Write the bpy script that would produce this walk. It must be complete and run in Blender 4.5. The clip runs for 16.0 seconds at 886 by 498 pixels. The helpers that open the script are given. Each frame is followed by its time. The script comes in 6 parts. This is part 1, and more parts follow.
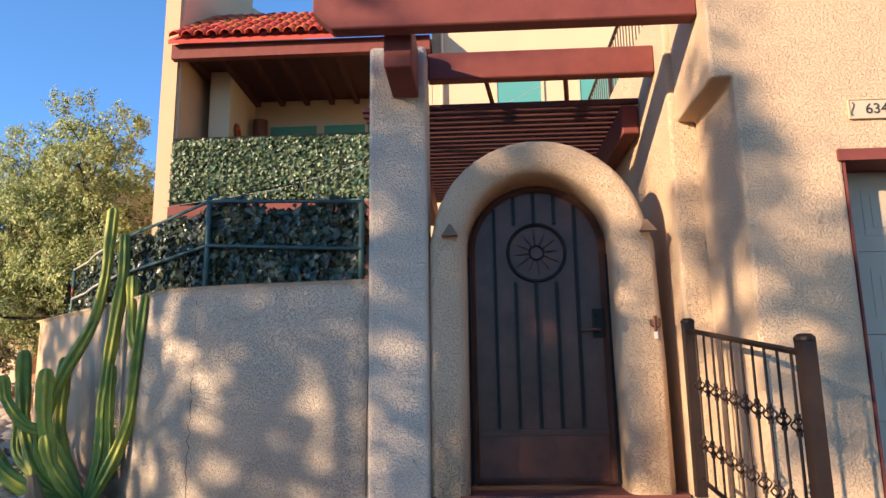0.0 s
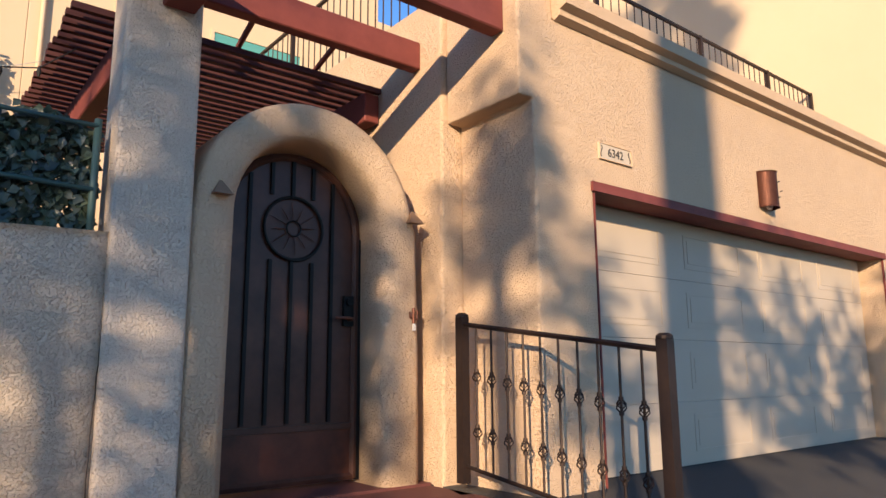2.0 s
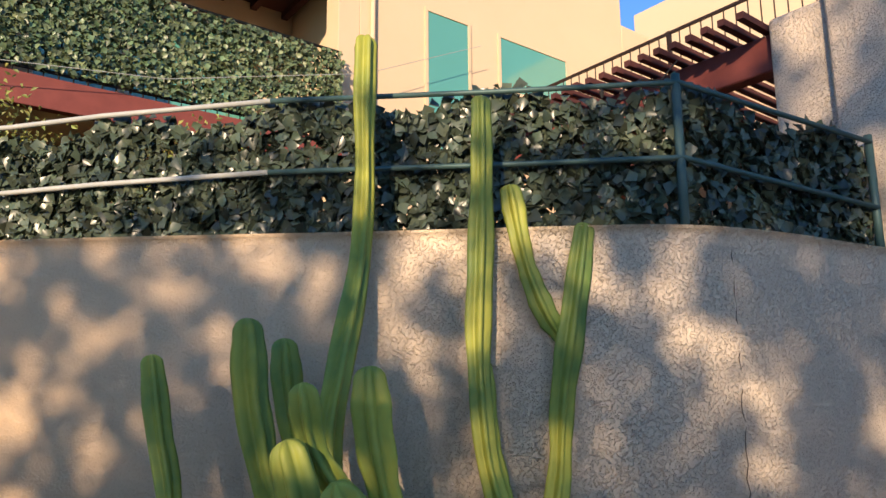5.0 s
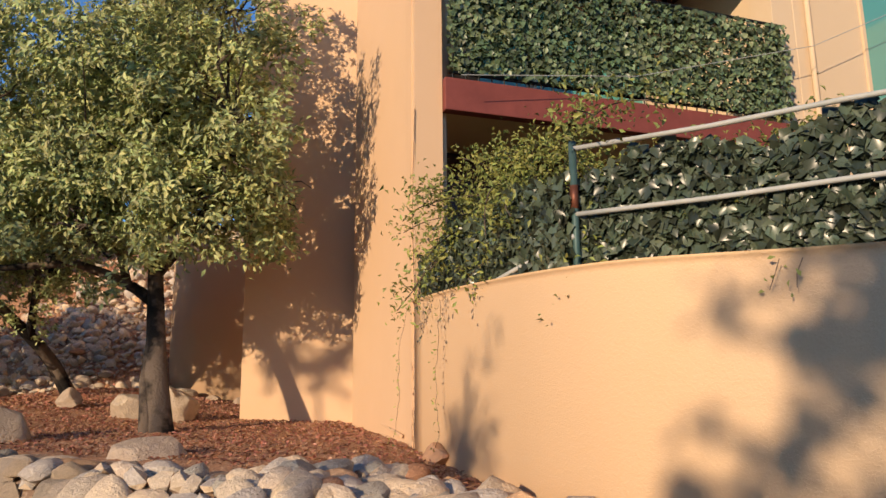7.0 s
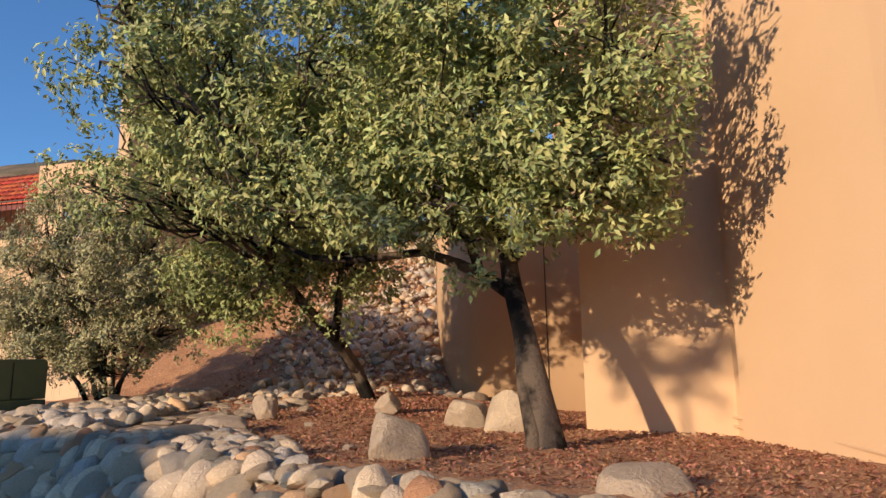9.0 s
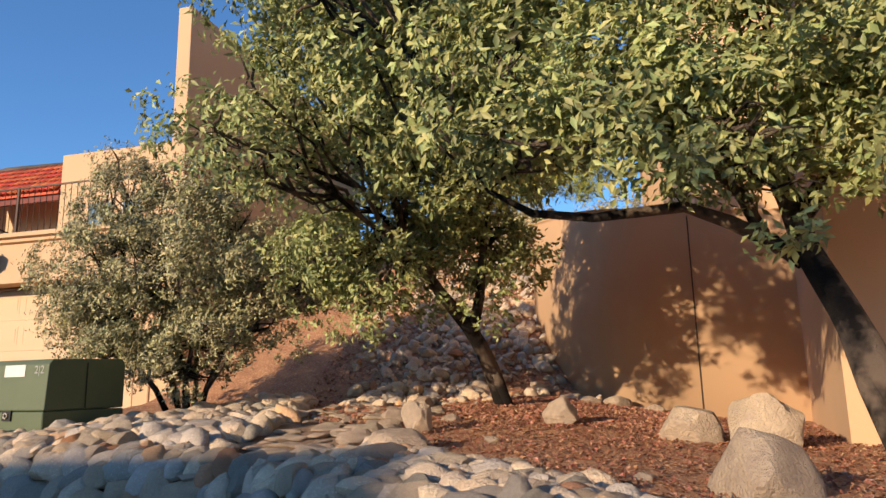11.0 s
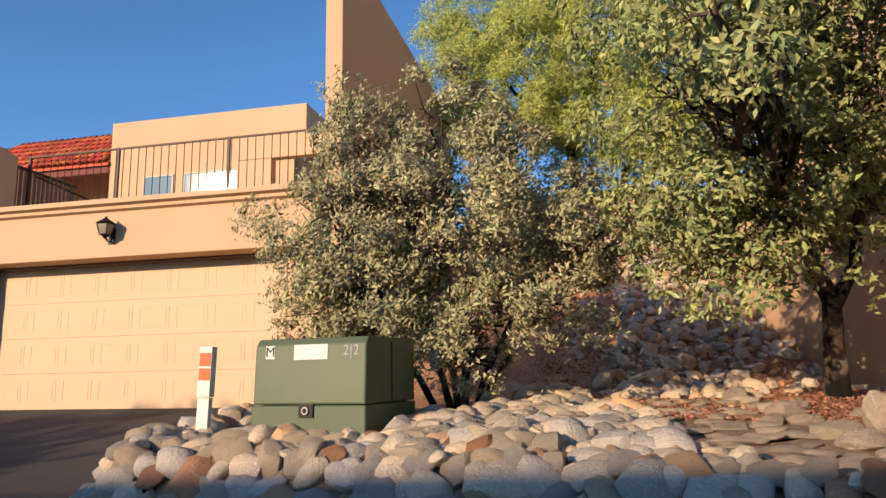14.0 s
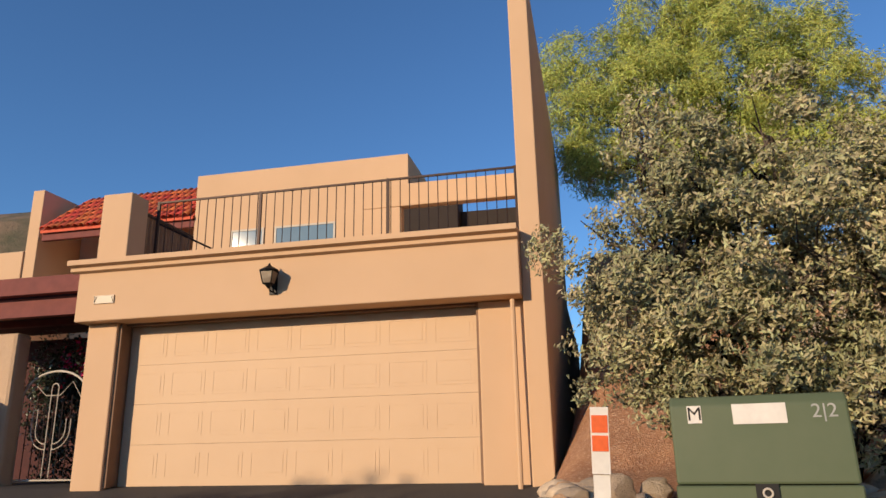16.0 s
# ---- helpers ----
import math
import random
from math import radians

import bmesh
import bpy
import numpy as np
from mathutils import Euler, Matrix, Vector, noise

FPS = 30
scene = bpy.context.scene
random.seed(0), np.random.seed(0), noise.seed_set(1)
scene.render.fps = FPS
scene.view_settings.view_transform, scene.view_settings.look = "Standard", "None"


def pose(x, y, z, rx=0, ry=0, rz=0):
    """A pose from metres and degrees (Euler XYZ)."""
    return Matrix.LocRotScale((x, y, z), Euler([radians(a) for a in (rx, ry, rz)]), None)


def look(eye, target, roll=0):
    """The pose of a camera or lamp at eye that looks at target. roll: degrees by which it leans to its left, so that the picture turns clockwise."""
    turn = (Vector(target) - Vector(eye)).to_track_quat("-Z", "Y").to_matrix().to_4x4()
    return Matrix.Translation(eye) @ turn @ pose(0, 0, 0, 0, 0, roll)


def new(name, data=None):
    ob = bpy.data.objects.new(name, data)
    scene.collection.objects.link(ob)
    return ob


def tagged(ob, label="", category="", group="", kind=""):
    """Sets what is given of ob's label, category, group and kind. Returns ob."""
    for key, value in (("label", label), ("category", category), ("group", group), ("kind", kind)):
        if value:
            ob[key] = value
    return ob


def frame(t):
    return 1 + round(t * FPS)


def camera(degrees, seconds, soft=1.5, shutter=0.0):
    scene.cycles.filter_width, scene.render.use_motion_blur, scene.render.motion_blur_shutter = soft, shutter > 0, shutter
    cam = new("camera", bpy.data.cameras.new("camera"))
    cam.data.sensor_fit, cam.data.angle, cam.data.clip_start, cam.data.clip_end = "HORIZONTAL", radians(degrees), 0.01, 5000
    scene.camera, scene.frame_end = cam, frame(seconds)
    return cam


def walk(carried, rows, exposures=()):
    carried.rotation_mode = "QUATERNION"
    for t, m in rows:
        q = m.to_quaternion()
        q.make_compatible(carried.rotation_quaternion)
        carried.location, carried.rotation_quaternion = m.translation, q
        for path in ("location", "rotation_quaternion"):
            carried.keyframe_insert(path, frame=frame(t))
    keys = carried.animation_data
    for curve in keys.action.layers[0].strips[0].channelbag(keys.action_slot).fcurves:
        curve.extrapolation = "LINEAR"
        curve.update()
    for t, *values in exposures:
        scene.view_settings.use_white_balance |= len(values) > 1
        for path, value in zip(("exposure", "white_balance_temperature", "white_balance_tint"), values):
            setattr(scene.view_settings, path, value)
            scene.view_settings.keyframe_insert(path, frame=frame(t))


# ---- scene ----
import itertools

cam = camera(64.8, 16.0, 1.5)
PATH = [
    (0, (24.307, -13.93, 0.057), (23.532, -12.125, 0.437), -0.9),
    (0.5, (24.076, -13.977, 0.04), (23.715, -12.045, 0.411), -0.9),
    (1, (23.692, -13.872, 0.042), (23.743, -11.905, 0.401), -0.9),
    (1.5, (23.123, -13.774, 0.057), (23.598, -11.863, 0.41), -0.6),
    (2, (22.535, -13.625, 0.058), (23.143, -11.751, 0.405), -0.4),
    (2.5, (21.945, -13.544, 0.041), (22.551, -11.669, 0.389), -0.3),
    (3, (21.381, -13.358, 0.055), (21.985, -11.482, 0.399), -0.2),
    (3.2, (21.129, -13.286, 0.076), (21.733, -11.411, 0.423), -0.2),
    (5.3, (18.513, -12.269, 0.207), (19.084, -10.384, 0.555), -0.6),
    (5.5, (18.305, -12.219, 0.204), (18.868, -10.332, 0.554), -0.7),
    (6, (17.73, -12.029, 0.245), (18.174, -10.11, 0.596), -0.7),
    (6.5, (17.149, -11.794, 0.289), (17.248, -9.828, 0.645), -0.7),
    (7, (16.591, -11.637, 0.306), (16.547, -9.67, 0.665), -0.6),
    (7.5, (16.047, -11.418, 0.36), (15.624, -9.496, 0.72), -0.8),
    (8, (15.541, -11.27, 0.341), (15.025, -9.371, 0.699), -0.8),
    (8.2, (15.36, -11.169, 0.345), (14.834, -9.274, 0.706), -0.8),
    (10.3, (13.392, -9.956, 0.363), (12.878, -8.059, 0.732), -1.2),
    (10.5, (13.183, -9.881, 0.394), (12.672, -7.983, 0.762), -1.2),
    (11, (12.609, -9.622, 0.358), (12.092, -7.727, 0.736), -1.2),
    (11.5, (12.048, -9.484, 0.366), (11.527, -7.59, 0.743), -1.2),
    (12, (11.452, -9.459, 0.394), (10.93, -7.564, 0.765), -1.2),
    (12.5, (10.872, -9.371, 0.392), (10.351, -7.477, 0.763), -1.2),
    (13, (10.292, -9.269, 0.391), (9.843, -7.354, 0.756), -1.2),
    (13.5, (9.722, -9.151, 0.377), (9.297, -7.232, 0.744), -1.2),
    (14, (9.064, -8.997, 0.356), (8.641, -7.077, 0.718), -1.1),
    (14.5, (8.379, -8.838, 0.364), (7.953, -6.9, 0.607), -1.1),
    (15, (7.661, -8.708, 0.351), (7.236, -6.77, 0.601), -1.1),
    (15.5, (6.951, -8.512, 0.41), (6.538, -6.614, 0.887), -1.2),
    (16, (6.274, -8.489, 0.406), (5.87, -6.608, 0.954), -1.2),
]
EXPOSURE = [(0, 1.5), (1.5, 1.25), (3, 1.2), (5.5, 1.22), (6.2, 0.95), (7.0, 0.72), (8, 0.68), (10.5, 0.85), (13, 0.88), (14.5, 0.64), (16, 0.36)]
walk(cam, [(t, look(eye, target, roll)) for t, eye, target, roll in PATH], EXPOSURE)

# light: a low, warm late sun from behind the street, and a clear sky
SUN_ANGLE, SUN_RISE = radians(60), radians(14.5)
travel = Vector((math.cos(SUN_ANGLE) * math.cos(SUN_RISE), math.sin(SUN_ANGLE) * math.cos(SUN_RISE), -math.sin(SUN_RISE)))
world = bpy.data.worlds.new("world")
scene.world = world
world.use_nodes = True
sky = world.node_tree.nodes.new("ShaderNodeTexSky")
sky.sky_type, sky.sun_disc = "NISHITA", False
sky.sun_elevation = SUN_RISE
sky.sun_rotation = math.atan2(-travel.x, -travel.y)
sky.air_density, sky.dust_density, sky.ozone_density = 1.0, 0.1, 6.0
background = world.node_tree.nodes["Background"]
background.inputs["Strength"].default_value = 0.125
world.node_tree.links.new(sky.outputs[0], background.inputs[0])
lamp = bpy.data.lights.new("sun", "SUN")
lamp.energy, lamp.angle, lamp.color = 3.7, radians(0.6), (1.0, 0.75, 0.50)
sun = new("sun", lamp)
sun.matrix_world = look((0, 0, 40), Vector((0, 0, 40)) + travel)


# ---- materials ----
def material(name, colour, rough=0.8, metal=0.0, second=None, scale=4.0, fine=60.0, bump=0.3, depth=0.01, island=0.0, mottle=0.5, third=None, spec=0.3, bumps=None, coords="Object"):
    m = bpy.data.materials.new(name)
    m.use_nodes = True
    n, l = m.node_tree.nodes, m.node_tree.links
    b = n["Principled BSDF"]
    b.inputs["Roughness"].default_value, b.inputs["Metallic"].default_value = rough, metal
    b.inputs["Specular IOR Level"].default_value = spec
    co = n.new("ShaderNodeTexCoord").outputs[coords]
    second = second or tuple(c * 0.8 for c in colour)

    def noise_node(s, detail=4.0, r=0.6):
        x = n.new("ShaderNodeTexNoise")
        x.inputs["Scale"].default_value, x.inputs["Detail"].default_value, x.inputs["Roughness"].default_value = s, detail, r
        l.new(co, x.inputs["Vector"])
        return x.outputs["Fac"]

    def mix(f, a, c, factor=None):
        x = n.new("ShaderNodeMix")
        x.data_type = "RGBA"
        for sock, val in ((x.inputs[0], f), (x.inputs[6], a), (x.inputs[7], c)):
            if isinstance(val, (tuple, float)):
                sock.default_value = val if isinstance(val, float) else (*val, 1)
            else:
                l.new(val, sock)
        return x.outputs[2]

    def ramp(f, lo, hi):
        x = n.new("ShaderNodeMapRange")
        x.inputs[1].default_value, x.inputs[2].default_value = lo, hi
        l.new(f, x.inputs[0])
        return x.outputs[0]

    big = noise_node(scale)
    c = mix(ramp(big, 0.5 - mottle / 2, 0.5 + mottle / 2), colour, second)
    if third:
        c = mix(ramp(noise_node(fine, 2.0), 0.52, 0.7), c, third)
    if island:
        g = n.new("ShaderNodeNewGeometry").outputs["Random Per Island"]
        o = n.new("ShaderNodeObjectInfo").outputs["Random"]
        add = n.new("ShaderNodeMath")
        add.operation = "ADD"
        l.new(g, add.inputs[0]), l.new(o, add.inputs[1])
        fr = n.new("ShaderNodeMath")
        fr.operation = "FRACT"
        l.new(add.outputs[0], fr.inputs[0])
        hsv = n.new("ShaderNodeHueSaturation")
        v = n.new("ShaderNodeMapRange")
        v.inputs[3].default_value, v.inputs[4].default_value = 1 - island, 1 + island
        l.new(fr.outputs[0], v.inputs[0]), l.new(v.outputs[0], hsv.inputs["Value"]), l.new(c, hsv.inputs["Color"])
        h = n.new("ShaderNodeMapRange")
        mul = n.new("ShaderNodeMath")
        mul.operation = "MULTIPLY"
        mul.inputs[1].default_value = 7.3
        fr2 = n.new("ShaderNodeMath")
        fr2.operation = "FRACT"
        l.new(fr.outputs[0], mul.inputs[0]), l.new(mul.outputs[0], fr2.inputs[0]), l.new(fr2.outputs[0], h.inputs[0])
        h.inputs[3].default_value, h.inputs[4].default_value = 0.5 - island * 0.06, 0.5 + island * 0.06
        l.new(h.outputs[0], hsv.inputs["Hue"])
        c = hsv.outputs[0]
    l.new(c, b.inputs["Base Color"])
    if bump:
        f = noise_node(fine, 6.0, 0.65) if bumps is None else bumps(n, l, co)
        bp = n.new("ShaderNodeBump")
        bp.inputs["Strength"].default_value, bp.inputs["Distance"].default_value = bump, depth
        l.new(f, bp.inputs["Height"]), l.new(bp.outputs[0], b.inputs["Normal"])
    return m


def trowel(n, l, co):
    """Height of hand-thrown stucco: flattened blobs with crisp edges over a fine grain."""
    warp = n.new("ShaderNodeTexNoise")
    warp.inputs["Scale"].default_value, warp.inputs["Detail"].default_value = 48, 4
    l.new(co, warp.inputs["Vector"])
    big = n.new("ShaderNodeTexNoise")
    big.inputs["Scale"].default_value, big.inputs["Detail"].default_value, big.inputs["Distortion"].default_value = 74, 3.0, 0.2
    l.new(co, big.inputs["Vector"])
    flat = n.new("ShaderNodeMapRange")
    flat.interpolation_type = "SMOOTHSTEP"
    flat.inputs[1].default_value, flat.inputs[2].default_value = 0.49, 0.57
    l.new(big.outputs[0], flat.inputs[0])
    small = n.new("ShaderNodeTexNoise")
    small.inputs["Scale"].default_value, small.inputs["Detail"].default_value = 150, 4
    l.new(co, small.inputs["Vector"])
    a = n.new("ShaderNodeMath")
    a.operation, a.inputs[1].default_value = "MULTIPLY_ADD", 0.25
    l.new(small.outputs[0], a.inputs[0]), l.new(flat.outputs[0], a.inputs[2])
    b = n.new("ShaderNodeMath")
    b.operation, b.inputs[1].default_value = "MULTIPLY_ADD", 0.3
    l.new(warp.outputs[0], b.inputs[0]), l.new(a.outputs[0], b.inputs[2])
    return b.outputs[0]


def leaf_material(name, colour, second, rough=0.5, island=0.45, through_light=0.3):
    m = material(name, colour, rough, second=second, scale=1.5, bump=0, island=island, spec=0.4)
    n, l = m.node_tree.nodes, m.node_tree.links
    b = n["Principled BSDF"]
    src = b.inputs["Base Color"].links[0].from_socket
    t = n.new("ShaderNodeBsdfTranslucent")
    mixer = n.new("ShaderNodeMixShader")
    mixer.inputs[0].default_value = through_light
    l.new(src, t.inputs["Color"])
    l.new(b.outputs[0], mixer.inputs[1]), l.new(t.outputs[0], mixer.inputs[2])
    l.new(mixer.outputs[0], n["Material Output"].inputs["Surface"])
    return m


def rock_material():
    """River stones: each stone takes its own hue from tan, ochre, grey and slate, with veins and grain."""
    m = material("river_rock", (0.62, 0.53, 0.42), 0.88, second=(0.46, 0.39, 0.32), scale=9, fine=60, bump=1.0, depth=0.02, third=(0.68, 0.60, 0.49), spec=0.2)
    n, l = m.node_tree.nodes, m.node_tree.links
    b = n["Principled BSDF"]
    src = b.inputs["Base Color"].links[0].from_socket
    g = n.new("ShaderNodeNewGeometry").outputs["Random Per Island"]
    o = n.new("ShaderNodeObjectInfo").outputs["Random"]
    add, fr = n.new("ShaderNodeMath"), n.new("ShaderNodeMath")
    fr.operation = "FRACT"
    l.new(g, add.inputs[0]), l.new(o, add.inputs[1]), l.new(add.outputs[0], fr.inputs[0])
    ramp = n.new("ShaderNodeValToRGB")
    ramp.color_ramp.interpolation = "CONSTANT"
    tints = [(0.0, (1.08, 1.0, 0.92)), (0.2, (0.88, 0.89, 0.93)), (0.38, (1.15, 1.03, 0.88)), (0.55, (1.0, 0.94, 0.85)), (0.73, (1.2, 0.88, 0.62)), (0.77, (0.70, 0.73, 0.74)), (0.86, (1.25, 1.15, 1.0)), (0.97, (0.85, 0.52, 0.36))]
    els = ramp.color_ramp.elements
    els[0].color = (*tints[0][1], 1)
    els[1].position, els[1].color = tints[1][0], (*tints[1][1], 1)
    for p, c in tints[2:]:
        els.new(p).color = (*c, 1)
    l.new(fr.outputs[0], ramp.inputs[0])
    mul = n.new("ShaderNodeMix")
    mul.data_type, mul.blend_type = "RGBA", "MULTIPLY"
    mul.inputs[0].default_value = 1.0
    l.new(src, mul.inputs[6]), l.new(ramp.outputs[0], mul.inputs[7]), l.new(mul.outputs[2], b.inputs["Base Color"])
    return m


STUCCO = material("stucco", (0.62, 0.45, 0.30), 0.92, second=(0.56, 0.40, 0.27), scale=1.3, bump=1.0, depth=0.006, bumps=trowel, spec=0.15)
# Grey for the shade at the gate; dark specks for shade in the pits.
STUCCO_GREY_SHADE = material("stucco_grey_shade", (0.66, 0.55, 0.44), 0.92, second=(0.60, 0.495, 0.39), scale=1.1, bump=1.0, depth=0.008, bumps=trowel, spec=0.15, fine=115, third=(0.50, 0.41, 0.32))


def wall_stucco():
    """The garden wall: rough and grey by the gate, smoother and warmer towards the wing; shade, then sunlight, is put
    into its colour.
    """
    # The third colour is dark specks in place of shade in the pits.
    m = material("stucco_garden_wall", (0.66, 0.55, 0.44), 0.92, second=(0.60, 0.495, 0.39), scale=1.1, bump=1.0, depth=0.008, bumps=trowel, spec=0.15, fine=115, third=(0.50, 0.41, 0.32))
    n, l = m.node_tree.nodes, m.node_tree.links
    b = n["Principled BSDF"]
    sep, f, mix = n.new("ShaderNodeSeparateXYZ"), n.new("ShaderNodeMapRange"), n.new("ShaderNodeMix")
    l.new(n["Texture Coordinate"].outputs["Object"], sep.inputs[0])
    f.inputs[1].default_value, f.inputs[2].default_value = -4.6, -6.7
    l.new(sep.outputs[0], f.inputs[0])
    mix.data_type = "RGBA"
    mix.inputs[7].default_value = (0.62, 0.43, 0.265, 1)
    src = b.inputs["Base Color"].links[0].from_socket
    l.new(f.outputs[0], mix.inputs[0]), l.new(src, mix.inputs[6]), l.new(mix.outputs[2], b.inputs["Base Color"])
    g = n.new("ShaderNodeMapRange")
    g.inputs[3].default_value, g.inputs[4].default_value = 1.0, 0.2
    l.new(f.outputs[0], g.inputs[0]), l.new(g.outputs[0], n["Bump"].inputs["Strength"])
    return m


STUCCO_WALL = wall_stucco()
STUCCO_B = material("stucco_smooth", (0.61, 0.415, 0.26), 0.9, second=(0.56, 0.38, 0.235), scale=0.7, fine=70, bump=0.35, depth=0.006, spec=0.15)
CREAM = material("cream_paint", (0.60, 0.46, 0.31), 0.85, second=(0.56, 0.43, 0.285), scale=0.8, fine=60, bump=0.25, depth=0.005, spec=0.15)
RED = material("red_paint", (0.20, 0.052, 0.042), 0.7, second=(0.14, 0.036, 0.03), scale=6, fine=80, bump=0.35, depth=0.004)
# Maroon of the slats; under roofs it puts shade into the colour.
MAROON_SHADE = material("maroon_paint_and_shade", (0.085, 0.026, 0.023), 0.8, second=(0.055, 0.02, 0.018), scale=8, fine=80, bump=0.4, depth=0.004)
JAMB = material("brown_jamb", (0.24, 0.145, 0.09), 0.7, scale=6, fine=80, bump=0.2, depth=0.002)
TILE = material("clay_tile", (0.62, 0.13, 0.055), 0.75, second=(0.44, 0.085, 0.04), scale=5, fine=90, bump=0.3, depth=0.003, island=0.28)
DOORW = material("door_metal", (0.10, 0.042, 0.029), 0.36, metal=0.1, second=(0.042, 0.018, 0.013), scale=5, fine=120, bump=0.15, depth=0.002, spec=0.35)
KICK = material("door_plate", (0.15, 0.045, 0.028), 0.35, metal=0.3, second=(0.035, 0.014, 0.01), scale=4, fine=120, bump=0.15, depth=0.002, spec=0.5)
IRON = material("wrought_iron", (0.045, 0.028, 0.022), 0.5, metal=0.5, second=(0.03, 0.02, 0.018), scale=20, fine=200, bump=0.3, depth=0.001)
DARKIRON = material("dark_iron", (0.012, 0.012, 0.012), 0.5, metal=0.4, scale=20, fine=200, bump=0.2, depth=0.001)
GREENPIPE = material("green_pipe", (0.035, 0.085, 0.08), 0.5, metal=0.2, second=(0.07, 0.11, 0.11), scale=9, fine=150, bump=0.15, depth=0.001)
PALEPIPE = material("pale_pipe", (0.40, 0.40, 0.37), 0.6, second=(0.28, 0.30, 0.29), scale=9, fine=150, bump=0.15, depth=0.001)
GARAGE_A = material("garage_paint_grey", (0.47, 0.385, 0.295), 0.55, second=(0.44, 0.36, 0.275), scale=1.5, fine=160, bump=0.12, depth=0.001)
GARAGE_B = material("garage_paint_tan", (0.60, 0.42, 0.26), 0.55, second=(0.57, 0.395, 0.245), scale=1.5, fine=160, bump=0.12, depth=0.001)
GLASS = material("tinted_glass", (0.10, 0.32, 0.27), 0.06, second=(0.09, 0.29, 0.25), scale=0.5, bump=0, spec=0.9)
GLASS_CLEAR = material("window_glass", (0.16, 0.24, 0.28), 0.05, second=(0.12, 0.18, 0.22), scale=0.5, bump=0, spec=0.9)
ASPHALT = material("asphalt", (0.068, 0.060, 0.052), 0.9, second=(0.045, 0.041, 0.038), scale=0.9, fine=180, bump=0.6, depth=0.006, third=(0.10, 0.09, 0.08))
MULCH = material("bark_mulch", (0.47, 0.225, 0.135), 0.95, second=(0.30, 0.125, 0.08), scale=6, fine=38, bump=1.0, depth=0.03, third=(0.60, 0.38, 0.26), island=0.35)
DIRT = material("dry_soil", (0.33, 0.22, 0.14), 0.95, second=(0.24, 0.15, 0.10), scale=3, fine=45, bump=0.9, depth=0.02, third=(0.45, 0.34, 0.24))
SCRUB = material("far_slope", (0.30, 0.20, 0.125), 0.95, second=(0.10, 0.10, 0.05), scale=0.35, fine=3, bump=0.6, depth=0.2)
ROCK = rock_material()
ROCK_RED = material("red_rock", (0.50, 0.25, 0.15), 0.85, second=(0.38, 0.22, 0.15), scale=5, fine=60, bump=0.5, depth=0.01, island=0.2)
ROCK_PALE = material("pale_rock", (0.60, 0.48, 0.35), 0.88, second=(0.40, 0.31, 0.24), scale=3, fine=14, bump=1.0, depth=0.03, island=0.15, third=(0.50, 0.39, 0.28))
BARK = material("bark", (0.010, 0.008, 0.007), 0.95, second=(0.125, 0.095, 0.072), scale=2.4, fine=45, bump=1.0, depth=0.02, mottle=0.10)
LEAF = leaf_material("leaf_oak", (0.45, 0.49, 0.20), (0.21, 0.24, 0.10), through_light=0.33, island=0.6)
LEAF_OLIVE = leaf_material("leaf_olive", (0.50, 0.45, 0.25), (0.17, 0.19, 0.09), through_light=0.2, island=0.65)
LEAF_AIRY = leaf_material("leaf_airy", (0.60, 0.64, 0.18), (0.38, 0.45, 0.13), through_light=0.4)
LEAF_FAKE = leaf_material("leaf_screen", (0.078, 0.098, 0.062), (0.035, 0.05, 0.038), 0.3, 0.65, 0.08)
# Paler copy of the screen leaves: the balcony's sunlight put into the colour.
LEAF_FAKE_SUN = leaf_material("leaf_screen_sunlit", (0.16, 0.20, 0.10), (0.06, 0.10, 0.05), 0.4, 0.6, 0.1)
LEAF_VINE = leaf_material("leaf_vine", (0.33, 0.35, 0.09), (0.18, 0.21, 0.06))
PINK = material("bougainvillea_bract", (0.55, 0.03, 0.12), 0.6, bump=0, island=0.4)
CACTUS = material("cactus_skin", (0.10, 0.17, 0.04), 0.5, second=(0.40, 0.38, 0.05), scale=2.2, fine=60, bump=0.15, depth=0.002, mottle=0.3)
CRACK = material("dark_joint", (0.07, 0.05, 0.04), 0.9, bump=0)
# Near black: the shade behind the roof deck put into a colour.
DECK_SHADE = material("deck_shade", (0.035, 0.025, 0.02), 0.8, scale=6, fine=80, bump=0.2, depth=0.002)
CACTUS_DRY = material("cactus_scar", (0.20, 0.15, 0.09), 0.9, scale=20, fine=60, bump=0.4, depth=0.003)
BOXGREEN = material("utility_green", (0.085, 0.115, 0.062), 0.5, second=(0.105, 0.13, 0.075), scale=3, fine=80, bump=0.1, depth=0.001)
WHITE = material("white_label", (0.75, 0.72, 0.66), 0.6, scale=10, bump=0)
ORANGE = material("orange_reflective", (0.75, 0.13, 0.03), 0.5, scale=30, bump=0)
BLACK = material("black_print", (0.015, 0.015, 0.015), 0.6, bump=0)
COPPER = material("rusted_copper", (0.20, 0.075, 0.045), 0.5, metal=0.5, second=(0.12, 0.05, 0.035), scale=12, fine=80, bump=0.3, depth=0.002)
LANDING = material("red_landing", (0.16, 0.055, 0.045), 0.7, second=(0.11, 0.04, 0.035), scale=4, fine=80, bump=0.3, depth=0.003)
SCREEN_FRAME = material("white_frame", (0.55, 0.50, 0.42), 0.6, bump=0)
BEIGE_CERAMIC = material("ceramic", (0.56, 0.46, 0.34), 0.35, bump=0)
BLUE_PRINT = material("dark_glaze", (0.05, 0.045, 0.04), 0.4, bump=0)

